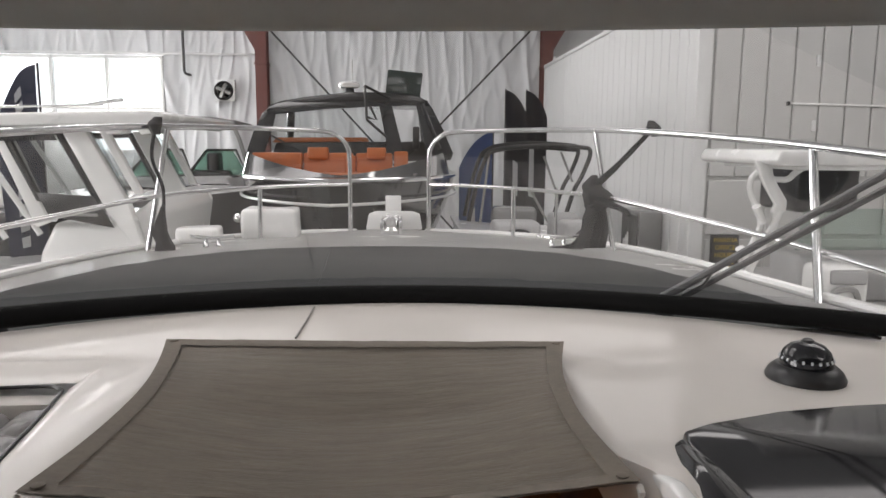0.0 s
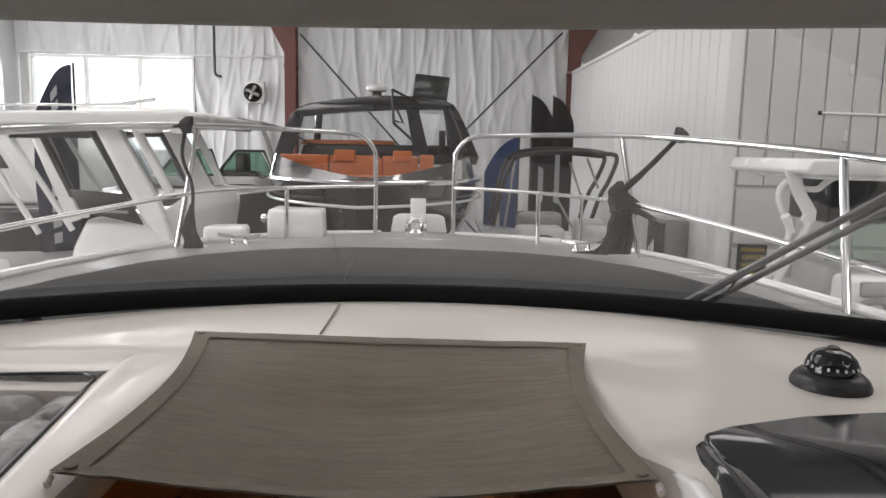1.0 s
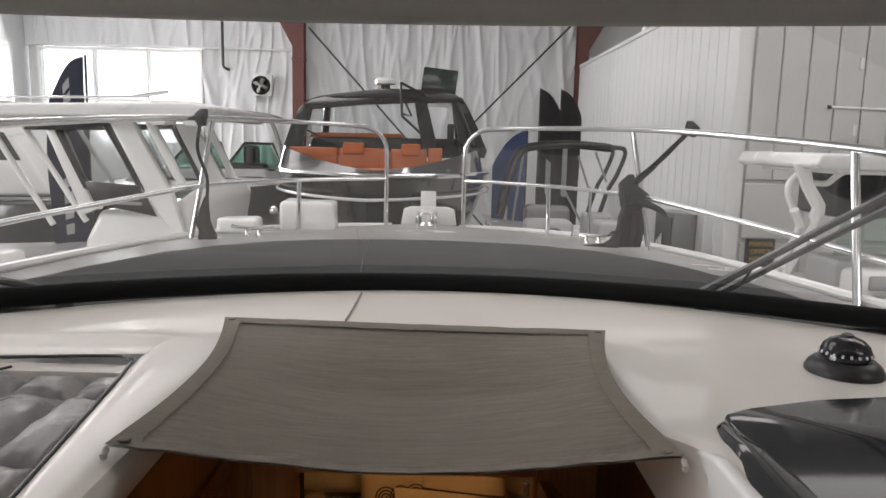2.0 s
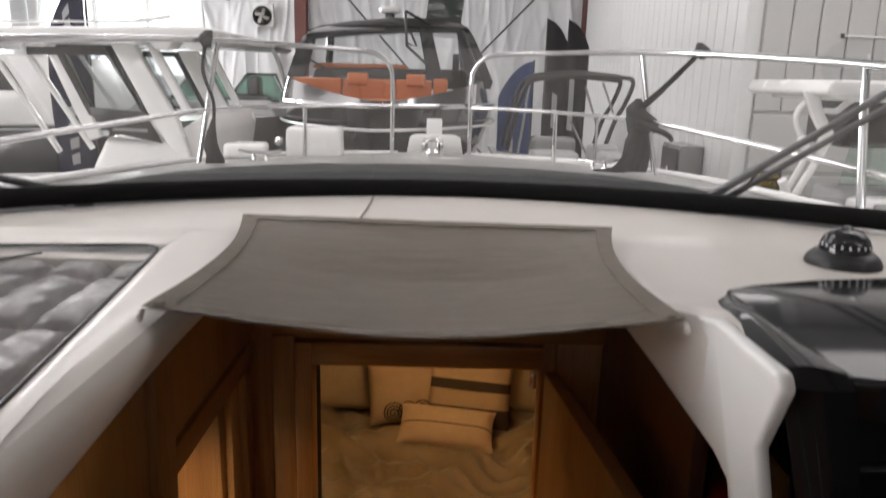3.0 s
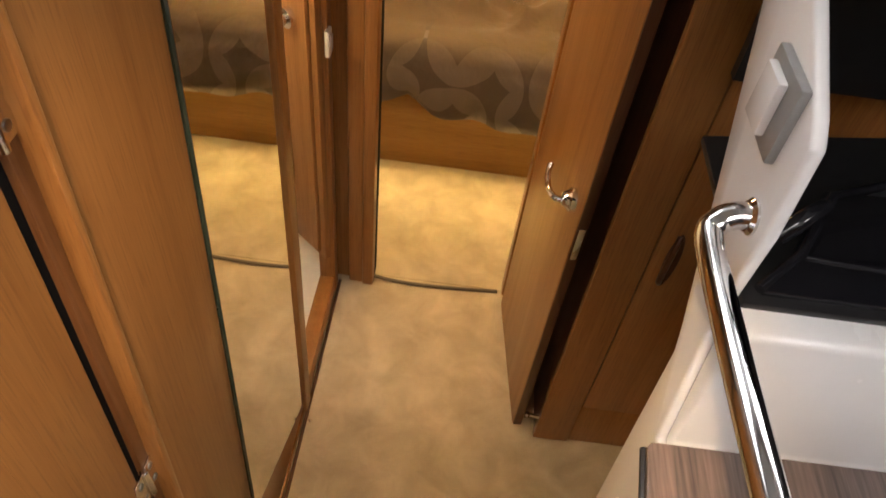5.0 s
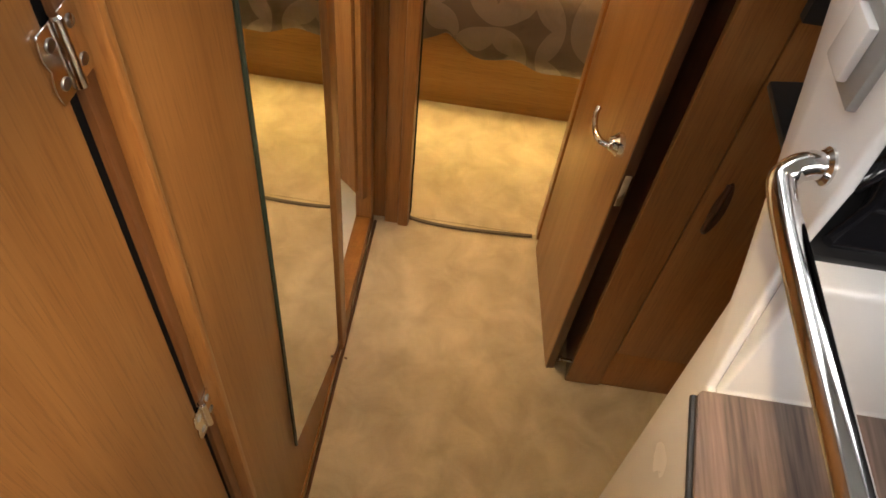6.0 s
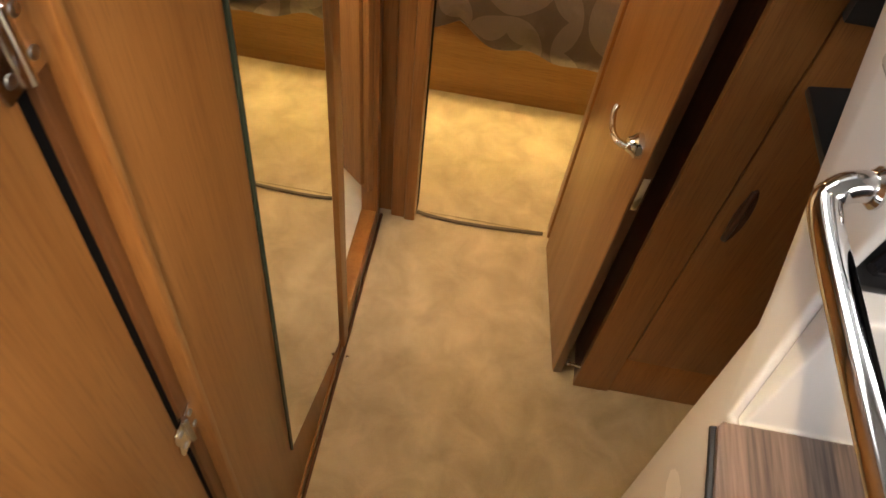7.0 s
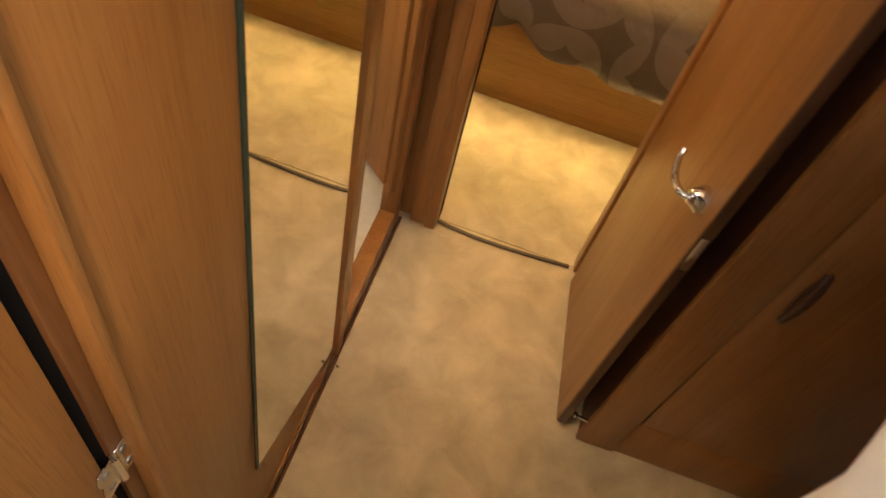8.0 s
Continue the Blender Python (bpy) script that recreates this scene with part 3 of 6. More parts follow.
def berth():
    b = thing("berth", (0, 1.4, 0), "island berth with an oak base and mattress", "bed")
    part("base", prism(B(), [(-0.62, 0.652), (0.62, 0.652), (0.85, 1.2), (0.85, 2.2), (-0.85, 2.2), (-0.85, 1.2)], "z", 0, 0.36, 0.006), WOOD_PALE, b)
    part("mattress", prism(B(), [(-0.72, 0.66), (0.72, 0.66), (0.95, 1.2), (0.95, 2.25), (-0.95, 2.25), (-0.95, 1.2)], "z", 0.36, 0.555, 0.04, 3), BOLSTER, b)

    def quilt(u, v):
        x = (u - 0.5) * 2.3
        fold = 0.45 * noise.noise(Vector((x * 2.6, v * 5, 1))) + 0.25 * noise.noise(Vector((x * 6 + v * 4, v * 9, 4)))
        ridge = 0.024 * math.exp(-(5 * noise.noise(Vector((x * 2.0 + 3, v * 4.6, 7)))) ** 2) + 0.014 * math.exp(-(4.5 * noise.noise(Vector((x * 3.4 + v, v * 9 + 2, 9)))) ** 2) + 0.013 * math.exp(-(4 * noise.noise(Vector((x * 6 + 4 * v, v * 14, 3)))) ** 2)
        hem = 0.318 + 0.072 * math.exp(-abs((x + 0.195) / 0.085) ** 1.3) - 0.014 * math.sin((x - 0.05) * 5.5) + 0.005 * math.sin(x * 19)
        s = v * 2.15
        wave = 0.013 * math.sin(x * 10 + 2.4 * math.sin(x * 4.3)) + 0.006 * math.sin(x * 23 + 3 * math.sin(x * 3)) + 0.012 * noise.noise(Vector((x * 9, v * 7, 6)))
        if s < 0.20:  # hanging front
            a = s / 0.20
            y, z = 0.560 + wave * (1 - 0.7 * a) + 0.016 * fold - 0.5 * ridge * math.sin(math.pi * a), hem + (0.535 - hem) * a
        elif s < 0.34:  # turn over the mattress edge
            q = (s - 0.20) / 0.14 * math.pi / 2
            y, z = 0.69 - 0.125 * math.cos(q) + 0.3 * wave * math.cos(q) + 0.012 * fold, 0.535 + 0.105 * math.sin(q)
        else:
            a = s - 0.34
            k = min(1, a / 0.12)
            y, z = 0.69 + a * 0.95, 0.640 - 0.028 * k + 0.070 * fold * k + 3.0 * ridge * k - 0.01 * k
        if abs(x) > 0.8:
            z -= (abs(x) - 0.8) * 0.8
        return (x, y, z)
    bm = sheet(B(), quilt, 200, 190)
    uv = bm.loops.layers.uv.verify()
    for f in bm.faces:
        for lp in f.loops:
            lp[uv].uv = (lp[uv].uv[0] * 2.3, lp[uv].uv[1] * 2.15)
    bmesh.ops.solidify(bm, geom=bm.faces[:], thickness=0.012)
    solo("comforter", bm, COMFORTER, "rumpled tan satin comforter with overlapping discs", "bedding")


berth()


def pillow(name, w, h, t, m, material, label, bands=(), rings=False):
    """A stuffed square cushion, upright in x and z before it is posed."""
    ob = thing(name, (0, 0, 0), label, "pillow", group="pillows on the berth")
    del ob["origin"]
    def shape(side):
        def fn(u, v):
            a, c = u * 2 - 1, v * 2 - 1
            pinch = 1 - 0.07 * (1 - abs(c) ** 3) * abs(a) ** 6 * 1.0
            pin2 = 1 - 0.07 * (1 - abs(a) ** 3) * abs(c) ** 6
            d = t / 2 * max(0, (1 - abs(a) ** 3.2)) ** 0.6 * max(0, (1 - abs(c) ** 3.2)) ** 0.6
            d *= 1 + 0.12 * noise.noise(Vector((a * 2, c * 2, t * 30 + w)))
            return (a * w / 2 * pinch, side * d, c * h / 2 * pin2)
        return fn
    bm = sheet(B(), shape(-1), 22, 22)
    sheet(bm, shape(1), 22, 22)
    bmesh.ops.remove_doubles(bm, verts=bm.verts[:], dist=0.0008)
    part("case", bm, material, ob)
    for lo, hi in bands:
        f = shape(-1)
        bm = sheet(B(), lambda u, v: tuple(Vector(f(u, lo + (hi - lo) * v)) + Vector((0, -0.003, 0))), 22, 6)
        part("band", bm, PILLOW_BAND, ob, "dark brown woven band")
    if rings:
        f = shape(-1)
        for cx in (-0.30, 0.10, 0.50):
            bm = B()
            pts = []
            for i in range(60):
                a = i * 0.34
                r = 0.30 * (1 - i / 66)
                u, v = 0.5 + (cx + r * math.cos(a)) / 2, 0.5 + (-0.66 + r * math.sin(a)) / 2
                pts.append(Vector(f(min(0.98, max(0.02, u)), min(0.98, max(0.02, v)))) + Vector((0, -0.002, 0)))
            tube(bm, pts, 0.0035, 6)
            part("scroll", bm, PILLOW_BAND, ob, "dark embroidered scroll")
    ob.matrix_world = m
    return ob


pillow("throw_pillow", 0.35, 0.37, 0.13, pose(-0.135, 1.93, 0.858, -20, -4, 6), PILLOW, "peach throw pillow with dark embroidered scrolls", rings=True)
pillow("throw_pillow", 0.42, 0.40, 0.13, pose(0.20, 1.88, 0.868, -22, 4, -3), PILLOW, "peach throw pillow with dark brown bands", bands=((0.06, 0.30), (0.50, 0.62)))
pillow("lumbar_pillow", 0.46, 0.22, 0.12, pose(0.085, 1.70, 0.757, -58, 3, -5), PILLOW, "flat peach lumbar pillow with a dark piping line", bands=((0.44, 0.47),))
pillow("sham_pillow", 0.66, 0.50, 0.18, pose(-0.42, 2.10, 0.90, -14, 0, 0), BOLSTER, "large grey-brown sham pillow")
pillow("sham_pillow", 0.66, 0.50, 0.18, pose(0.44, 2.10, 0.90, -14, 0, 0), BOLSTER, "large grey-brown sham pillow")


def berth_shell():
    solo("wall_berth_forward", box(B(), (-1.05, 2.30, 0), (1.05, 2.35, 1.79)), BOLSTER, "padded tan headboard wall", "wall", "structure")
    solo("shelf_berth", box(B(), (-1.0, 2.12, 1.14), (1.0, 2.30, 1.18), 0.01), CREAM, "cream shelf over the pillows", "shelf", "structure")
    for s, nm in ((-1, "wall_berth_west"), (1, "wall_berth_east")):
        solo(nm, box(B(), (s * 1.05 - 0.03, 0.05, 0), (s * 1.05 + 0.03, 2.35, 1.79)), WOOD, "oak veneered berth side wall", "wall", "structure")
        solo("side_panel_berth", box(B(), (s * 0.72 - 0.2, 0.14, 0), (s * 0.72 + 0.2, 0.17, 1.785)), WOOD, "oak locker front beside the berth", "wall", "structure")
    solo("ceiling_berth", box(B(), (-1.1, 0.056, 1.79), (1.1, 2.4, 1.82)), CREAM, "cream vinyl berth ceiling", "ceiling", "structure")
    for x, y in ((-0.30, 0.36), (0.30, 0.36), (0.0, 1.35)):
        l = thing("ceiling_light", (x, y, 1.79), "small round warm ceiling light", "ceiling light", group="berth ceiling lights")
        part("bezel", lathe(B(), (x, y, 1.78), [(0.05, 0.01), (0.05, 0), (0.038, -0.003)], 20), CHROME, l)
        part("lens", lathe(B(), (x, y, 1.775), [(0.036, 0.01), (0.034, 0)], 20), LAMPWARM, l)
    lamp("berth_light_port", "AREA", look((-0.30, 0.36, 1.76), (-0.30, 0.42, 0)), 3.2, WARM, 0.07)
    lamp("berth_light_starboard", "AREA", look((0.30, 0.36, 1.76), (0.30, 0.42, 0)), 3.2, WARM, 0.07)
    lamp("berth_light_centre", "AREA", look((0.0, 1.35, 1.76), (0.0, 1.35, 0)), 5.4, WARM, 0.07)
    # passage lights under the side deck
    for x, y in ((0.95, -1.0), (0.95, -1.9)):
        l = thing("ceiling_light", (x, y, 1.66), "small round warm ceiling light", "ceiling light", group="galley ceiling lights")
        part("bezel", lathe(B(), (x, y, 1.655), [(0.05, 0.01), (0.05, 0), (0.038, -0.003)], 20), CHROME, l)
        part("lens", lathe(B(), (x, y, 1.65), [(0.036, 0.01), (0.034, 0)], 20), LAMPWARM, l)


berth_shell()
# downlight under the hardtop, over the companionway
DOWN = (-0.20, -1.56, 2.572)
sl = lamp("companionway_light", "SPOT", look((DOWN[0], DOWN[1], 2.555), (DOWN[0] + 0.14, DOWN[1] + 0.36, 0)), 38, (1.0, 0.70, 0.37), 0.025)
sl.data.spot_size, sl.data.spot_blend = radians(54), 0.5
fx = thing("ceiling_light", DOWN, "small round warm downlight under the hardtop", "ceiling light")
part("bezel", lathe(B(), DOWN, [(0.05, 0.008), (0.05, 0), (0.038, -0.004)], 24), CHROME, fx)
part("lens", lathe(B(), (DOWN[0], DOWN[1], 2.566), [(0.036, 0.006), (0.034, 0)], 24), LAMPWARM, fx)
# lighting strip under the edge of the berth
bs = lamp("berth_strip", "AREA", look((0.0, 0.634, 0.345), (0.0, 0.38, 0.0)), 1.2, (1.0, 0.71, 0.24), 1.15, 0.02)
bs.data.spread = radians(100)
lamp("heads_light", "AREA", look((-0.68, -0.42, 1.655), (-0.66, -0.40, 0)), 3.6, (1.0, 0.76, 0.45), 0.1)


# ================= companionway and helm mouldings =================
def mouldings():
    # port coaming: top band, then a face that leans out towards the wall below
    def coam(u, v):
        y = -2.6 + 2.48 * u
        edge = -0.431 + 0.14 * max(0, min(0.9, -0.21 - y))
        low = 1.985 + 0.075 * (y + 0.38) if y > -1.3 else 1.916
        prof = [(-0.50, 1.80), (-0.485, 1.97), (edge - 0.022, 2.03), (edge - 0.012, 2.060), (edge + 0.006, 2.071), (edge + 0.03, 2.072), (-0.325, 2.072), (-0.308, 2.066), (-0.299, 2.050), (-0.312, 2.01), (-0.336, low + 0.006), (-0.343, low), (-0.43, low), (-0.43, 1.80)]
        k = v * (len(prof) - 1)
        a = min(int(k), len(prof) - 2)
        f = k - a
        return (prof[a][0] * (1 - f) + prof[a + 1][0] * f, y, prof[a][1] * (1 - f) + prof[a + 1][1] * f)
    solo("coaming_port", sheet(B(), coam, 50, 24), GELCOAT, "glossy cream moulded coaming beside the companionway", "trim", "structure")
    def coam_s(u, v):
        y = -0.11 - 0.60 * u
        sink = max(0.0, (-0.57 - y) / 0.14)
        k = max(0.0, min(1.0, (-0.42 - y) / 0.17))
        k = k * k * (3 - 2 * k)
        inn = 0.303 + 0.024 * k + 0.010 * sink
        top = 2.068 + 0.030 * max(0.0, min(1.0, (-0.46 - y) / 0.13)) - 0.010 * sink
        out = 0.41 - 0.05 * k
        prof = [(out + 0.01, 2.03), (out, top), (0.352, top), (inn + 0.02, top - 0.001), (inn + 0.006, top - 0.008), (inn, top - 0.024), (inn + 0.010 * (1 - k), 2.01), (0.3305 + 0.006 * sink, 1.965), (0.336 + 0.004 * sink, 1.956), (0.36, 1.955)]
        q = v * (len(prof) - 1)
        a = min(int(q), len(prof) - 2)
        f = q - a
        return (prof[a][0] * (1 - f) + prof[a + 1][0] * f, y, prof[a][1] * (1 - f) + prof[a + 1][1] * f)
    solo("coaming_starboard", sheet(B(), coam_s, 30, 27), GELCOAT, "glossy cream moulded coaming sweeping up to the helm", "trim", "structure")

    # starboard liner: one moulded side that steps down with the stairs
    side = [(-0.12, 2.06), (-0.50, 2.066), (-0.57, 2.085), (-0.62, 2.098), (-0.775, 2.100), (-0.786, 2.085), (-0.752, 2.01), (-0.79, 1.93), (-0.825, 1.84),
            (-0.868, 1.752), (-0.95, 1.703), (-1.08, 1.632), (-1.104, 1.612), (-1.114, 1.50), (-1.108, 1.388), (-1.145, 1.13), (-1.9, 1.10), (-1.9, 0.0), (-1.12, 0.0),
            (-1.10, 0.5), (-1.080, 0.95), (-1.068, 1.235), (-1.05, 1.275), (-0.955, 1.445), (-0.865, 1.605), (-0.795, 1.725), (-0.755, 1.83), (-0.70, 1.945), (-0.66, 1.955), (-0.12, 1.965)]
    solo("liner_starboard", prism(B(), side, "x", 0.33, 0.347, 0.006, 3), WHITE, "glossy cream moulded side of the companionway stairs", "trim", "structure")
    solo("stair_moulding", prism(B(), [(-1.095, 0), (-1.095, 1.385), (-1.145, 1.375), (-1.15, 1.13), (-1.9, 1.10), (-1.9, 0)], "x", 0.346, 1.1, 0.010, 3), WHITE, "white moulded stair block with a wood tread", "stairs", "structure")
    t = thing("stair_tread", (0.45, -1.24, 1.11), "dark striped walnut stair tread with rounded corners", "stair tread")
    part("board", prism(B(), [(0.322, -1.155), (0.66, -1.155), (0.66, -1.315), (0.305, -1.32), (0.298, -1.31), (0.315, -1.163)], "z", 1.115, 1.137, 0.003), TREAD, t)
    part("edge_trim", tube(B(), [(0.66, -1.317, 1.124), (0.305, -1.323, 1.124), (0.296, -1.311, 1.124), (0.314, -1.161, 1.124)], 0.006, 8), BLACK, t, "black rubber edge")

    # switch on the liner
    s = thing("rocker_switch", (0.33, -1.0, 1.59), "square white rocker switch in a grey bezel", "switch")
    bz = part("bezel", prism(B(), [(-0.968, 1.553), (-1.058, 1.553), (-1.058, 1.643), (-0.968, 1.643)], "x", 0.319, 0.331, 0.003), GREY, s)
    part("rocker", prism(B(), [(-0.981, 1.566), (-1.030, 1.566), (-1.030, 1.630), (-0.981, 1.630)], "x", 0.309, 0.320, 0.003), WHITE, s)
    # grab rail
    r = thing("grab_rail", (0.29, -1.4, 1.46), "polished stainless grab rail beside the stairs", "grab rail")
    line = smooth_line([(0.335, -1.073, 1.493), (0.312, -1.073, 1.491), (0.294, -1.080, 1.484), (0.285, -1.104, 1.476), (0.285, -1.25, 1.478), (0.289, -1.45, 1.480), (0.292, -1.70, 1.478), (0.302, -1.74, 1.478), (0.335, -1.76, 1.478)], 6)
    part("bar", tube(B(), line, 0.0155, 18), CHROME, r)
    part("flange", lathe(B(), (0.331, -1.073, 1.493), [(0.021, 0), (0.021, -0.004), (0.017, -0.008)], 22, "x"), CHROME, r)
    part("flange", lathe(B(), (0.331, -1.76, 1.478), [(0.021, 0), (0.021, -0.004), (0.017, -0.008)], 22, "x"), CHROME, r)
    solo("stair_post", prism(B(), [(-1.6, 1.05), (-1.9, 1.05), (-1.9, 1.6), (-1.65, 1.6)], "x", 0.331, 0.37, 0.01), GELCOAT, "cream moulded newel carrying the grab rail", "trim", "structure")

    # dash top with the recess for the port seat
    def edge(x):  # windscreen foot
        return 0.25 - 0.36 * (x - 0.05) ** 2
    def dash(u, v):
        x = -1.5 + 3.0 * u
        def blend(a, b, t):
            t = max(0.0, min(1.0, t))
            t = t * t * (3 - 2 * t)
            return a + (b - a) * t
        left = -0.20 - 0.09 * max(0, -0.43 - x)
        right = -0.62
        back = blend(blend(-0.13, left, (-0.32 - x) / 0.08), right, (x - 0.30) / 0.07)
        f = edge(x) + 0.03
        y = back + (f - back) * v
        z = 2.066 + 0.042 * max(0, y + 0.08)
        d = y - left
        z += blend(0, 0.010, (-0.36 - x) / 0.12) * math.exp(-((d - 0.085) / 0.03) ** 2)
        z -= blend(0, 0.004, (x - 0.37 - 0.1 * (y + 0.3)) / 0.03) * blend(0, 1, (-0.02 - y) / 0.10)
        return (x, y, z)
    solo("dashboard", sheet(B(), dash, 150, 60), GELCOAT, "smooth cream moulded dashboard below the windscreen", "trim", "structure")
    bm = tube(B(), [(-0.128, 0.232, 2.083), (-0.131, 0.12, 2.0785), (-0.136, 0.02, 2.074)], 0.0022, 6)
    solo("dash_seam", bm, mat("seam_grey", (0.25, 0.24, 0.22), None, 10, 0.7), "thin seam across the dashboard", "trim", "structure")
    # recess for the port seat
    solo("seat_well", prism(B(), [(-1.5, 1.70), (-0.42, 1.70), (-0.42, 1.74), (-1.5, 1.74)], "y", -2.6, -0.15), GELCOAT, "cream moulded seat well", "trim", "structure")
    solo("seat_well_front", box(B(), (-1.5, -0.26, 1.74), (-0.43, -0.215, 2.055), 0.01), GELCOAT, "cream moulded front of the seat well", "trim", "structure")
    solo("seat_well_edge", tube(B(), smooth_line([(-1.4, -0.298, 2.066), (-0.75, -0.252, 2.068), (-0.50, -0.226, 2.069), (-0.445, -0.235, 2.069), (-0.434, -0.27, 2.064), (-0.40, -0.50, 2.064), (-0.33, -1.0, 2.063), (-0.31, -1.15, 2.063), (-0.31, -1.7, 2.063)], 6), 0.0028, 8), BLACK, "thin dark edge trim round the seat well", "trim", "structure")
    for i, (x0, x1) in enumerate(((-1.45, -0.96), (-0.95, -0.40))):
        c = thing("quilted_cushion", (x0 + 0.25, -0.8, 1.80), "grey quilted cushion under clear plastic wrap", "cushion", group="wrapped cushions")
        def pad(u, v):
            x, y = x0 + (x1 - x0) * u, -1.9 + 1.645 * v
            a, b = (x - x0) / 0.092, (y + 0.12 * x) / 0.20
            da, db = abs(a - round(a)) * 0.092, abs(b - round(b)) * 0.20
            q = (1 - math.exp(-da / 0.010)) * (1 - math.exp(-db / 0.012))
            near = math.exp(-min(da, db) / 0.02)
            cr = 0.003 * noise.noise(Vector((x * 10, y * 7, 2 + i))) + 0.005 * near * noise.noise(Vector((x * 70, y * 30, i))) + 0.002 * noise.noise(Vector((x * 30 + y * 34, y * 9, i)))
            rim = min(1, min(u, 1 - u) * 30, min(v, 1 - v) * 60) ** 0.5
            return (x, y, 1.985 + 0.030 * rim + 0.020 * q * rim + cr + 0.022 * v * v)
        part("pad", sheet(B(), pad, 130, 330, 0.03), PLASTICWRAP, c)
        if i:
            part("drawcord", tube(B(), smooth_line([(-1.0, -0.72, 2.056), (-0.80, -0.52, 2.060), (-0.66, -0.36, 2.066), (-0.60, -0.285, 2.068)], 5), 0.0022, 6), BLACK, c, "black draw cord")
            part("drawcord", tube(B(), smooth_line([(-0.655, -0.36, 2.066), (-0.60, -0.46, 2.060), (-0.58, -0.52, 2.058)], 5), 0.003, 6), BLACK, c, "black draw cord")
    solo("headrest", box(B(), (-1.06, -1.1, 1.9), (-0.90, -0.50, 2.13), 0.04, 3), SEATGREY, "grey vinyl headrest beside the wrapped cushion", "headrest")


mouldings()


def shade():
    """Woven shade laced over the companionway by its four corners."""
    s = thing("companionway_shade", (0, -0.32, 2.07), "taupe woven shade stretched over the companionway by its corners", "sunshade")
    fl, fr, al, ar = (Vector(p) for p in ((-0.350, -0.042, 2.088), (0.343, -0.078, 2.088), (-0.318, -0.598, 2.085), (0.309, -0.598, 2.085)))
    def cloth(u, v):
        a = fl.lerp(fr, u).lerp(al.lerp(ar, u), v)
        # hollow-cut edges pulled in between the corners
        a.y += 0.027 * math.sin(math.pi * u) * v ** 3 - 0.008 * math.sin(math.pi * u) * (1 - v) ** 3
        side = 1 - 2 * u
        a.x += side * 0.032 * math.sin(math.pi * v) * abs(side) ** 2
        a.z -= 0.038 * math.sin(math.pi * u) ** 1.2 * min(1, v / 0.5) ** 1.2
        a.z += 0.0015 * noise.noise(Vector((a.x * 25, a.y * 6, 3))) + 0.003 * math.exp(-((v - 0.05) / 0.05) ** 2) * math.sin(math.pi * u)
        return tuple(a)
    part("cloth", sheet(B(), cloth, 70, 50, 0.004), MESH, s)
    def band(f0, f1, steps, along):
        def fn(u, v):
            w = f0 + (f1 - f0) * v
            p = Vector(cloth(u, w) if along == "u" else cloth(w, u))
            return tuple(p + Vector((0, 0, 0.003)))
        return sheet(B(), fn, steps, 5)
    part("hem", band(0.0, 0.065, 60, "u"), MESH_HEM, s, "doubled stitched hem")
    part("hem", band(0.965, 1.0, 60, "u"), MESH_HEM, s, "doubled stitched hem")
    part("hem", band(0.0, 0.045, 50, "v"), MESH_HEM, s, "doubled stitched hem")
    part("hem", band(0.955, 1.0, 50, "v"), MESH_HEM, s, "doubled stitched hem")
    for c in (fl, fr, al, ar):
        e = c + (Vector((0, -0.32, 2.09)) - c) * 0.05
        part("snap", lathe(B(), e + Vector((0, 0, 0.002)), [(0.007, 0), (0.007, 0.002), (0.004, 0.003)], 14), MESH_HEM, s, "covered snap fastener")
    for c in (al, ar):
        part("toggle", tube(B(), [c + Vector((0, 0.004, -0.004)), c + Vector((0.0, -0.004, -0.008)), c + Vector((0, -0.002, -0.011))], 0.004, 8), GELCOAT, s, "cream corner toggle")


shade()


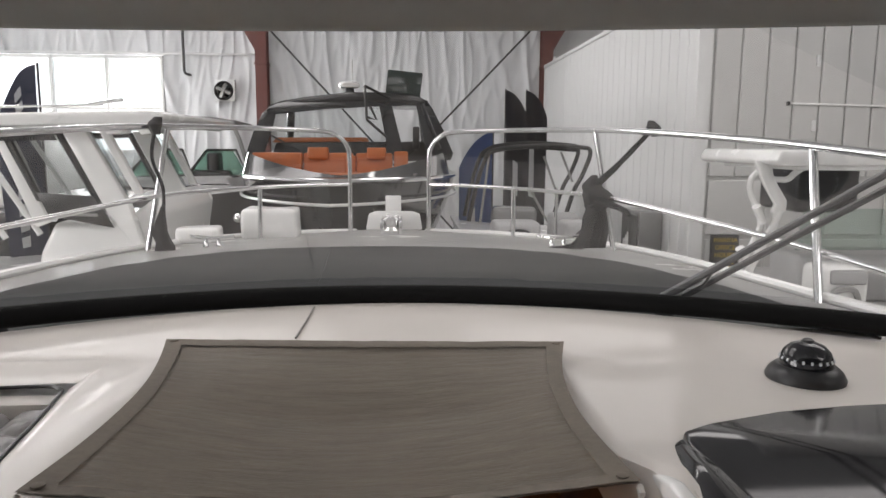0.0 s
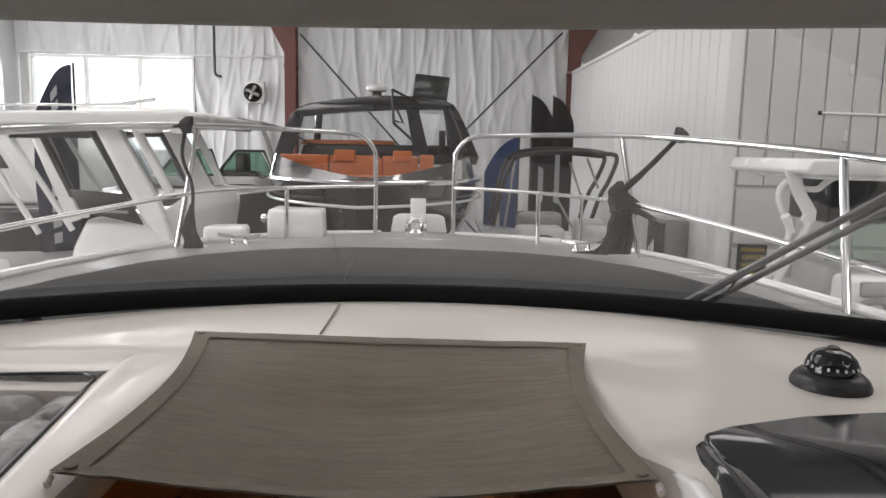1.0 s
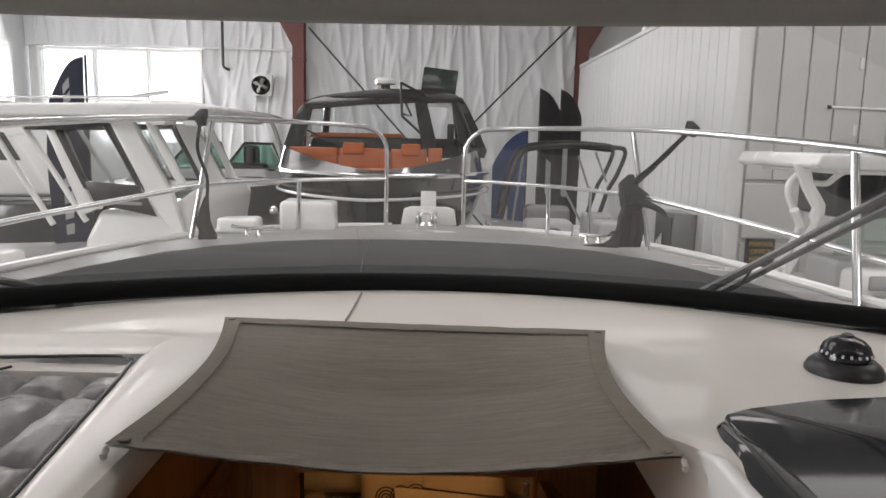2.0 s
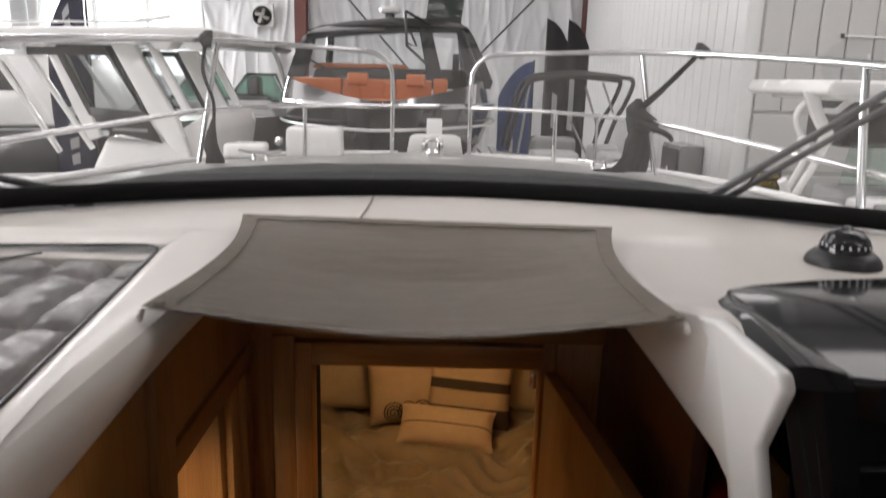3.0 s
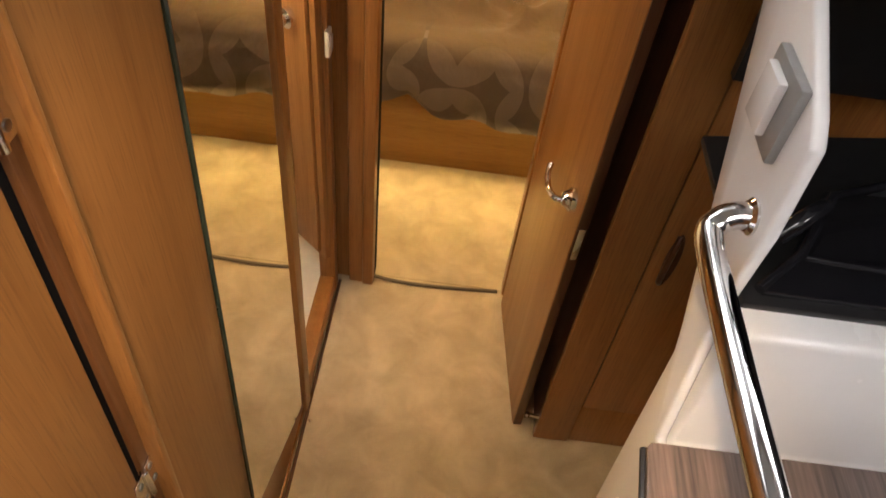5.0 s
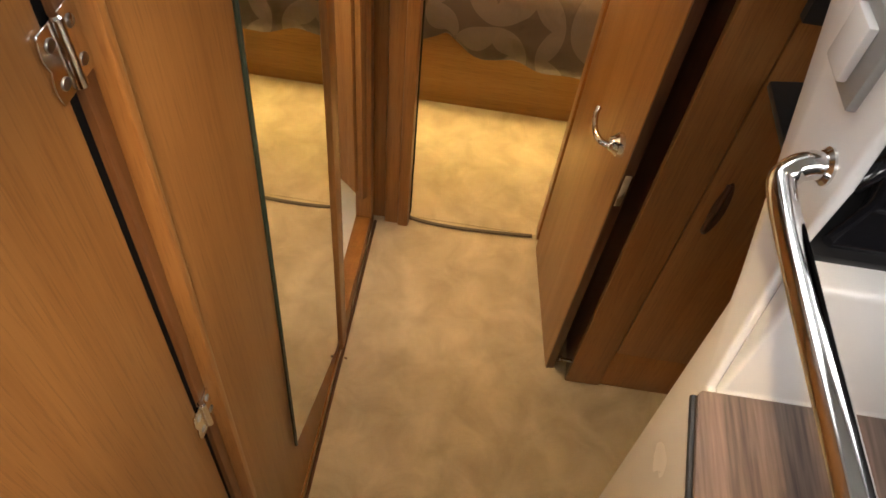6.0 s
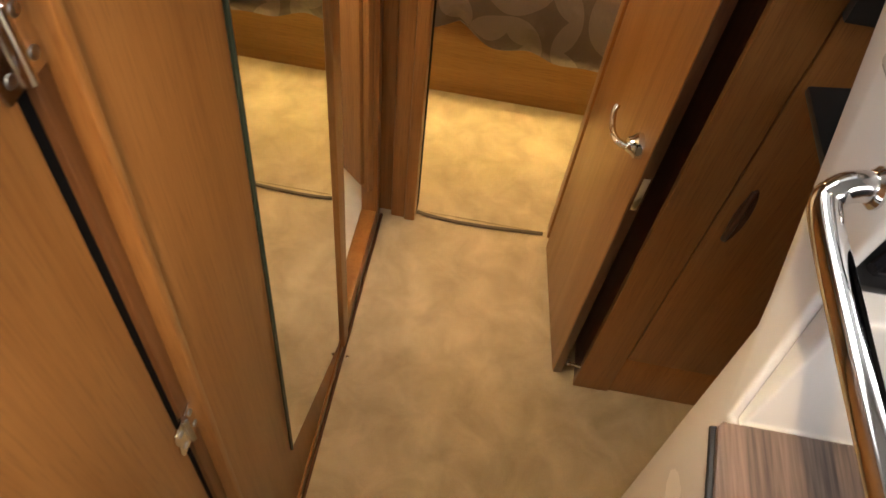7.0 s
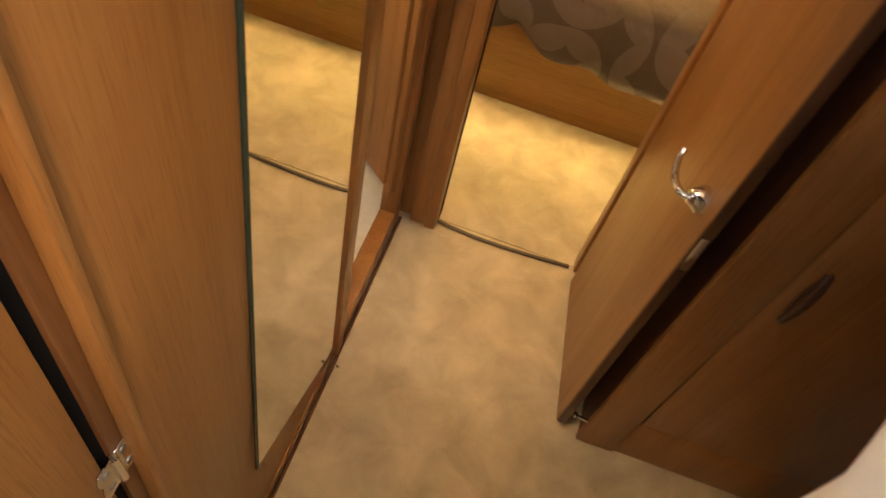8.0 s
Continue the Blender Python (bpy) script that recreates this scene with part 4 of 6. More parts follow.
def helm():
    c = thing("compass", (0.69, -0.19, 2.07), "black dome compass with white card figures", "compass")
    at = (0.708, -0.202, 2.055)
    base = part("base", lathe(B(), at, [(0.059, 0), (0.060, 0.012), (0.055, 0.022), (0.046, 0.030), (0.040, 0.031)], 40), BLACK, c)
    part("dome", lathe(B(), at, [(0.041, 0.030), (0.040, 0.040), (0.035, 0.053), (0.026, 0.062), (0.014, 0.067), (0.003, 0.069)], 40), PIANO, c, "glossy dark dome")
    part("cap", lathe(B(), (at[0], at[1], at[2] + 0.067), [(0.010, 0), (0.009, 0.004), (0.005, 0.006)], 20), BLACK, c)
    for i in range(20):
        a = 2 * math.pi * i / 20
        p = Vector(at) + Vector((0.0398 * math.cos(a), 0.0398 * math.sin(a), 0.042))
        bm = box(B(), (-0.0018, -0.0008, -0.0025), (0.0018, 0.0008, 0.0025))
        bmesh.ops.transform(bm, matrix=Matrix.Translation(p) @ pose(0, 0, 0, -25, 0, math.degrees(a) - 90 + 180), verts=bm.verts[:])
        part("figure", bm, PRINT, base, "white card figure")

    h = thing("helm_console", (0.8, -0.7, 1.9), "gloss black helm console pod", "helm console")
    lid = [(0.395, -0.502), (0.400, -0.476), (0.441, -0.452), (0.55, -0.415), (0.654, -0.397), (1.3, -0.34), (1.3, -0.79), (0.44, -0.772), (0.404, -0.766), (0.394, -0.66)]
    part("lid", prism(B(), lid, "z", 2.045, 2.092, 0.006, 3), PIANO, h)
    body = [(0.386, 2.06), (0.376, 1.985), (0.382, 1.90), (0.437, 1.705), (1.3, 1.705), (1.3, 2.06)]
    part("pod", prism(B(), body, "y", -0.748, -0.55, 0.014, 4), PIANO, h)
    def flank(u, v):
        if u < 0.55:
            k = u / 0.55
            a = Vector((0.390 - 0.052 * k ** 0.65, -0.484 - 0.272 * k, 2.080 + 0.012 * min(1, 2.2 * k)))
            b = Vector((0.396 + 0.006 * k, -0.488 - 0.278 * k, 2.086 + 0.008 * min(1, 3 * k)))
            out = Vector((-0.45, 0, 0.9))
        else:
            k = (u - 0.55) / 0.45
            a = Vector((0.338 + 0.091 * k, -0.764 - 0.010 * math.sin(k * 3.1), 2.092 - 0.383 * k))
            b = Vector((0.403 + 0.057 * k, -0.774 - 0.012 * math.sin(k * 3.1), 2.094 - 0.379 * k))
            out = Vector((-0.5, -0.85, 0.2))
        return tuple(a.lerp(b, v) + out * 0.007 * min(1, 5 * u) * math.sin(math.pi * v))
    part("flank", sheet(B(), flank, 48, 12), PIANO, h, "curved gloss black flank beside the white liner")
    part("lower_pod", prism(B(), [(-0.74, 1.99), (-0.98, 1.90), (-1.02, 1.75), (-0.76, 1.722)], "x", 0.432, 1.3, 0.012, 3), PIANO, h)
    part("lower_trim", tube(B(), [(0.431, -0.77, 1.722), (0.431, -1.02, 1.748)], 0.005, 8), CHROME, h, "thin chrome edge strip")
    d = part("display", box(B(), (0.70, -0.62, 2.092), (1.05, -0.47, 2.148), 0.006), WHITE, h, "pale instrument housing")
    part("display_glass", box(B(), (0.72, -0.624, 2.098), (1.03, -0.618, 2.140), 0.002), SCREEN, d)
    cup = thing("cup_holder", (0.43, -0.92, 1.78), "polished steel cup holder ring", "cup holder")
    part("ring", lathe(B(), (0.419, -0.925, 1.79), [(0.040, 0.012), (0.046, 0.004), (0.046, -0.004), (0.036, -0.008), (0.034, 0.010)], 28, "x"), CHROME, cup)
    # well behind the stairs, its deep shade made with added black panels
    solo("well_back", box(B(), (0.78, -2.2, 1.388), (0.80, -0.55, 2.0)), BLACK, "black panel added to keep the helm foot well dark", "wall", "structure")
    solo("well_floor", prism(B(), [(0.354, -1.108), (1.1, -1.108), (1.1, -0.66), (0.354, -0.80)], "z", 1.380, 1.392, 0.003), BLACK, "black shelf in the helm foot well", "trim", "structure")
    tray = thing("storage_tray", (0.6, -1.0, 1.392), "gloss black moulded tray with a raised lip in the foot well", "tray")
    part("tray_floor", prism(B(), [(0.375, -1.095), (1.0, -1.095), (1.0, -0.88), (0.50, -0.90), (0.43, -1.02)], "z", 1.393, 1.402, 0.002), PIANO, tray)
    part("lip", tube(B(), [(0.37, -1.095, 1.405), (0.425, -1.045, 1.418), (0.488, -0.94, 1.425), (0.58, -0.90, 1.428), (1.0, -0.885, 1.428)], 0.007, 10), PIANO, tray)
    part("lip", tube(B(), [(0.425, -1.046, 1.416), (0.54, -1.052, 1.414), (1.0, -1.055, 1.414)], 0.005, 10), PIANO, tray)
    part("latch", tube(B(), smooth_line([(0.395, -1.03, 1.43), (0.42, -1.02, 1.455), (0.445, -1.0, 1.455), (0.45, -0.985, 1.43)], 5), 0.012, 10), PIANO, tray, "gloss black latch")
    # added black panel, standing in for shade at the front of the well
    solo("well_front", box(B(), (0.42, -0.66, 1.40), (0.78, -0.64, 1.72)), BLACK, "black panel added across the front of the helm foot well", "wall", "structure")


helm()


GREY_ARM = mat("dark_grey_wiper_paint", (0.07, 0.07, 0.075), (0.05, 0.05, 0.055), 12, 0.4)


def windscreen():
    w = thing("windscreen", (0, 0.2, 2.1), "raked windscreen in a black gasket", "windscreen")
    def foot(x):
        return Vector((x, 0.275 - 0.36 * (x - 0.05) ** 2, 2.082 + 0.01))
    bm = B()
    tube(bm, [foot(-1.6 + 3.2 * i / 60) + Vector((0, 0.02, 0.006)) for i in range(61)], 0.021, 10)
    part("gasket", bm, RUBBER, w, "thick black rubber gasket")
    def pane(u, v):
        x = -1.6 + 3.2 * u
        f = foot(x)
        return (x * (1 - 0.1 * v), f.y + 0.03 - v * 0.95, f.z + 0.01 + v * 0.475)
    p = part("pane", sheet(B(), pane, 40, 8), GLASS, w, "clear glass with a pale veil mixed in for reflections")
    p.visible_shadow = False
    t = thing("hardtop", (0, -1.9, 2.65), "grey hardtop over the helm with a soft front edge", "hardtop")
    def frontline(x):
        return -0.68 - 0.20 * x * x
    bm = B()
    pts = [(x, frontline(x)) for x in (-1.5 + 3.0 * i / 30 for i in range(31))]
    outline = pts + [(1.5, -2.0), (-1.5, -2.0)]
    prism(bm, outline, "z", 2.580, 2.70)
    part("roof", bm, HEADER, t)
    part("header", tube(B(), [(x, frontline(x) + 0.0, 2.555 + 0.012 * x) for x in (-1.5 + 3.0 * i / 30 for i in range(31))], 0.035, 12), HEADER, t, "grey padded header")
    part("header_trim", tube(B(), [(x, frontline(x) - 0.075, 2.560 + 0.012 * x) for x in (-1.5 + 3.0 * i / 30 for i in range(31))], 0.012, 10), mat("brown_trim", (0.20, 0.15, 0.13), None, 8, 0.5), t, "brown welt behind the header")
    solo("cockpit_floor", box(B(), (-1.5, -3.6, 0.55), (1.5, -2.66, 0.6)), GELCOAT, "cream moulded cockpit floor", "floor", "structure")
    # wipers lie on the glass
    wp = thing("wiper", (0.9, 0.4, 2.05), "long black windscreen wiper with twin arms", "wiper", group="wipers")
    a = Vector((0.640, 0.270, 2.092))
    up = Vector((0.762, -0.278, 2.395)) - a
    for s, wd in ((Vector((0, 0, 0)), 0.0075), (Vector((0.030, 0.004, -0.008)), 0.0065)):
        arm = part("arm", tube(B(), [a + s, a + s + up * 0.12, a + s + up * 0.3, a + s + up * 0.6, a + s + up * 1.35], wd * 1.5, 8, wd * 0.8), GREY_ARM, wp)
        part("rib", tube(B(), [a + s + up * 0.05 + Vector((0.004, -0.009, 0.002)), a + s + up * 1.3 + Vector((0.004, -0.009, 0.002))], 0.003, 6), BLACK, arm)
    part("pivot", lathe(B(), (0.655, 0.285, 2.045), [(0.022, 0), (0.022, 0.03), (0.012, 0.042)], 16), BLACK, wp)
    part("hose", tube(B(), smooth_line([a + Vector((0.03, 0.01, -0.01)), a + up * 0.12 + Vector((0.03, -0.02, -0.004)), a + up * 0.27 + Vector((0.01, -0.006, 0))], 5), 0.003, 6), BLACK, wp)
    wq = thing("wiper", (-0.9, 0.2, 2.1), "long black windscreen wiper with twin arms", "wiper", group="wipers")
    b = Vector((-0.74, 0.16, 2.082))
    for s in (Vector((0, 0, 0)), Vector((-0.05, 0.01, -0.02))):
        part("arm", tube(B(), [b + s, b + s + Vector((-0.2, -0.05, 0.05)), b + s + Vector((-0.6, -0.22, 0.15))], 0.009, 8), BLACK, wq)
    part("pivot", lathe(B(), b + Vector((-0.01, 0, -0.03)), [(0.02, 0), (0.02, 0.03), (0.012, 0.04)], 16), BLACK, wq)


windscreen()


# ================= own foredeck =================
def deck_z(y):
    return 1.985 - 0.05 * y


def half_beam(y):
    """Half the deck's width along the bow."""
    if y < 1.0:
        return 1.48 - 0.05 * (y - 0.0)
    t = min(1.0, (y - 1.0) / 3.0)
    return 1.43 * math.sqrt(max(0.0, 1 - t ** 3.2)) * 0.98 + 0.03


def foredeck():
    def top(u, v):
        y = -0.2 + 4.2 * v
        w = half_beam(y)
        x = -0.04 + w * (2 * u - 1)
        return (x, y, deck_z(y) + 0.03 * (1 - (2 * u - 1) ** 2))
    solo("foredeck", sheet(B(), top, 40, 70, 0.05), WHITE, "white moulded foredeck narrowing to the bow", "deck", "structure")
    def skin(side):
        def fn(u, v):
            y = -3.6 + 7.6 * u
            w = half_beam(max(y, 0))
            x = -0.04 + side * (w + 0.03 - 0.9 * w * v ** 4)
            return (x, y - 0.8 * v * max(0, u - 0.5), deck_z(y) + 0.02 - v * 2.55)
        return fn
    h = thing("hull", (0, 1, 0), "white moulded hull of the cruiser", "boat", kind="structure")
    part("side", sheet(B(), skin(-1), 40, 10), WHITE, h)
    part("side", sheet(B(), skin(1), 40, 10), WHITE, h)
    part("transom", prism(B(), [(-1.53, 2.1), (1.45, 2.1), (1.45, 0.4), (0.9, -0.2), (-0.9, -0.2), (-1.53, 0.4)], "y", -3.62, -3.58, 0.01), WHITE, h)
    part("rub_rail", tube(B(), [(-0.04 + (half_beam(y) + 0.02), y, deck_z(y) + 0.012) for y in (0.0 + 3.98 * i / 40 for i in range(41))], 0.018, 8), WHITE, h)
    part("rub_rail", tube(B(), [(-0.04 - (half_beam(y) + 0.02), y, deck_z(y) + 0.012) for y in (0.0 + 3.98 * i / 40 for i in range(41))], 0.018, 8), WHITE, h)
    c = thing("sunpad_cover", (0, 1.4, 1.95), "charcoal canvas cover over the foredeck sunpad", "cover")
    def cov(u, v):
        y = 0.33 + 2.20 * v
        w = 1.22 * math.sqrt(max(0, 1 - (v * 0.97) ** 3.5)) + 0.02
        s = 2 * u - 1
        x = -0.03 + w * s
        edge = max(0, 1 - abs(s)) * w
        z = deck_z(y) + 0.006 + 0.024 * min(1, edge / 0.08) ** 0.5 * min(1, (1 - v) / 0.05 + 0.1)
        z += 0.006 * noise.noise(Vector((x * 1.5, y * 5, 1))) + 0.012 * (1 - s * s)
        return (x, y, z)
    part("canvas", sheet(B(), cov, 90, 50, 0.004), COVER, c)
    def on_cover(x, y):
        v = (y - 0.33) / 2.20
        w = 1.22 * math.sqrt(max(0, 1 - (v * 0.97) ** 3.5)) + 0.02
        return Vector(cov(((x + 0.03) / w + 1) / 2, v)) + Vector((0, 0, 0.001))
    part("seam", tube(B(), [on_cover(-0.165 - 0.072 * (0.1 + 1.95 * i / 24), 0.4 + 2.0 * i / 24) for i in range(25)], 0.003, 6), COVER, c, "stitched centre seam")


foredeck()


def bow_rail():
    r = thing("bow_rail", (0, 2.5, 1.9), "polished stainless bow rail with a centre gate", "rail")
    for s in (1, -1):
        cx = -0.045
        g = 0.275
        def m(x, y, z):
            return (cx + s * x, y, z)
        top = smooth_line([m(g, 3.76, 1.80), m(g, 3.76, 2.30), m(g + 0.02, 3.75, 2.42), m(g + 0.10, 3.70, 2.495), m(0.50, 3.56, 2.515), m(0.82, 3.22, 2.52), m(1.13, 2.66, 2.515), m(1.30, 2.15, 2.495), m(1.47, 1.2, 2.44), m(1.55, 0.3, 2.37), m(1.58, -0.6, 2.30)], 7)
        part("top_rail", tube(B(), top, 0.0155, 14), CHROME, r)
        mid = smooth_line([m(g, 3.76, 2.15), m(0.50, 3.58, 2.155), m(0.86, 3.22, 2.155), m(1.18, 2.63, 2.15), m(1.36, 1.9, 2.12), m(1.47, 1.0, 2.09), m(1.53, 0.0, 2.04)], 7)
        part("mid_rail", tube(B(), mid, 0.0125, 12), CHROME, r)
        for a, b in ((m(1.25, 2.55, 1.85), m(1.145, 2.64, 2.51)), (m(1.42, 0.88, 1.93), m(1.485, 1.10, 2.435)), (m(0.80, 3.25, 1.82), m(0.795, 3.26, 2.15)), (m(1.50, -0.3, 1.99), m(1.56, -0.1, 2.34))):
            po = part("post", tube(B(), [a, b], 0.0145, 12), CHROME, r)
            part("foot", lathe(B(), Vector(a) + Vector((0, 0, -0.004)), [(0.035, 0), (0.034, 0.006), (0.02, 0.014)], 18), CHROME, po)
        part("foot", lathe(B(), Vector(m(g, 3.76, 1.80)), [(0.035, 0), (0.034, 0.006), (0.02, 0.014)], 18), CHROME, r)
    # black covers tied to the rail posts
    k = thing("tied_cloth", (1.14, 2.6, 2.0), "black cloth cover tied in a knot round the rail post", "cloth")
    def blob(pts, radii):
        bm = B()
        line = smooth_line(pts, 8)
        rings = []
        n = len(line)
        for i, p in enumerate(line):
            f = i / (n - 1) * (len(radii) - 1)
            j = min(int(f), len(radii) - 2)
            rr = radii[j] + (radii[j + 1] - radii[j]) * (f - j)
            ring = []
            for q in range(16):
                a = 2 * math.pi * q / 16
                w = rr * (1 + 0.32 * noise.noise(Vector((math.cos(a) * 2, math.sin(a) * 2, p.z * 16))))
                ring.append(bm.verts.new(p + Vector((w * math.cos(a), 0.7 * w * math.sin(a), 0))))
            rings.append(ring)
        for a, b in zip(rings, rings[1:]):
            for q in range(16):
                bm.faces.new((a[q], a[(q + 1) % 16], b[(q + 1) % 16], b[q]))
        bm.faces.new(rings[0])
        bm.faces.new(rings[-1][::-1])
        return bm
    part("drape", blob([(1.10, 2.62, 2.27), (1.09, 2.62, 2.22), (1.12, 2.61, 2.16), (1.13, 2.61, 2.10), (1.09, 2.60, 2.06)], [0.015, 0.05, 0.085, 0.075, 0.03]), CLOTH, k)
    for x0, x1, x2, w in ((1.10, 1.06, 1.03, 0.042), (1.12, 1.11, 1.09, 0.036), (1.09, 1.05, 0.98, 0.026), (1.14, 1.15, 1.13, 0.03)):
        part("fold", blob([(x0, 2.60, 2.13), (x0 * 0.5 + x1 * 0.5, 2.59, 2.05), (x1, 2.585, 1.96), (x2, 2.58, 1.875)], [0.02, w, w * 0.85, w * 1.15]), CLOTH, k)
    part("strap", blob([(1.17, 2.585, 2.15), (1.12, 2.545, 2.125), (1.06, 2.56, 2.105)], [0.014, 0.022, 0.014]), CLOTH, k)
    part("tie", blob([(1.305, 2.28, 2.53), (1.28, 2.36, 2.47), (1.19, 2.52, 2.32), (1.11, 2.6, 2.22)], [0.02, 0.016, 0.022, 0.03]), CLOTH, k)
    part("knot", blob([(1.29, 2.30, 2.555), (1.30, 2.28, 2.52), (1.30, 2.27, 2.475)], [0.015, 0.038, 0.015]), CLOTH, k)
    part("tail", tube(B(), smooth_line([(1.09, 2.58, 2.15), (1.16, 2.50, 2.12), (1.22, 2.44, 2.09), (1.24, 2.42, 2.06)], 5), 0.022, 8, 0.012), CLOTH, k)
    part("tail", tube(B(), smooth_line([(1.04, 2.58, 1.88), (0.92, 2.60, 1.865), (0.80, 2.62, 1.85)], 5), 0.025, 8, 0.012), CLOTH, k)
    j = thing("tied_cloth", (-1.2, 2.5, 2.1), "black cloth strap tied round the rail post", "cloth")
    part("knot", blob([(-1.20, 2.53, 2.56), (-1.21, 2.50, 2.52), (-1.20, 2.49, 2.47)], [0.02, 0.04, 0.02]), CLOTH, j)
    part("strap", tube(B(), smooth_line([(-1.21, 2.5, 2.50), (-1.23, 2.5, 2.35), (-1.19, 2.52, 2.2), (-1.20, 2.54, 2.05)], 6), 0.010, 8, 0.009), CLOTH, j)
    part("drape", blob([(-1.20, 2.54, 2.10), (-1.22, 2.54, 1.98), (-1.20, 2.54, 1.88), (-1.20, 2.54, 1.84)], [0.012, 0.035, 0.05, 0.06]), CLOTH, j)


bow_rail()


def deck_gear():
    w = thing("anchor_windlass", (-0.03, 3.6, 1.82), "polished steel anchor roller with chain stopper", "windlass")
    z = 1.815
    part("cheek", box(B(), (-0.10, 3.45, z), (-0.075, 3.85, z + 0.11), 0.008), CHROME, w)
    part("cheek", box(B(), (0.02, 3.45, z), (0.045, 3.85, z + 0.11), 0.008), CHROME, w)
    part("roller", lathe(B(), (-0.08, 3.75, z + 0.10), [(0.02, 0), (0.035, 0.02), (0.02, 0.055), (0.035, 0.09), (0.02, 0.11)], 16, "x"), CHROME, w)
    part("drum", lathe(B(), (-0.03, 3.5, z), [(0.07, 0), (0.07, 0.05), (0.05, 0.07), (0.055, 0.12), (0.03, 0.135)], 20), CHROME, w)
    p = thing("pulpit_plate", (-0.03, 3.9, 1.8), "white moulded pulpit plate behind the anchor roller", "pulpit")
    part("plate", prism(B(), [(-0.22, 1.815), (0.19, 1.815), (0.17, 1.93), (0.12, 1.95), (-0.15, 1.95), (-0.20, 1.93)], "y", 3.90, 3.94, 0.01), WHITE, p)
    part("upright", box(B(), (-0.08, 3.95, 1.90), (0.035, 3.97, 2.06), 0.008), WHITE, p)
    h = thing("covered_box", (-0.85, 3.45, 1.8), "white cloth-covered box on the bow", "box")
    def lump(a, b, nm, par):
        bm = box(B(), a, b, 0.03, 3)
        bmesh.ops.subdivide_edges(bm, edges=bm.edges[:], cuts=2, use_grid_fill=True)
        for v in bm.verts:
            v.co += 0.008 * noise.noise_vector(v.co * 9)
        part(nm, bm, WHITE, par)
    lump((-0.97, 3.25, 1.82), (-0.62, 3.50, 2.02), "cover", h)
    h2 = thing("deck_hatch", (-1.1, 3.0, 1.83), "low white moulded hatch box on the bow", "hatch")
    lump((-1.30, 3.0, 1.83), (-1.05, 3.2, 1.93), "lid", h2)
    for x, y in ((-1.0, 2.72), (0.93, 2.72)):
        c = thing("deck_cleat", (x, y, deck_z(y)), "polished steel deck cleat", "cleat", group="deck cleats")
        zz = deck_z(y) + 0.01
        part("horn", tube(B(), smooth_line([(x - 0.12, y, zz + 0.06), (x - 0.05, y, zz + 0.05), (x + 0.05, y, zz + 0.05), (x + 0.12, y, zz + 0.06)], 4), 0.011, 8), CHROME, c)
        for d in (-0.035, 0.035):
            part("leg", lathe(B(), (x + d, y, zz), [(0.022, 0), (0.012, 0.02), (0.011, 0.05)], 12), CHROME, c)


deck_gear()


# ================= showroom hall =================
FLOOR = -1.2


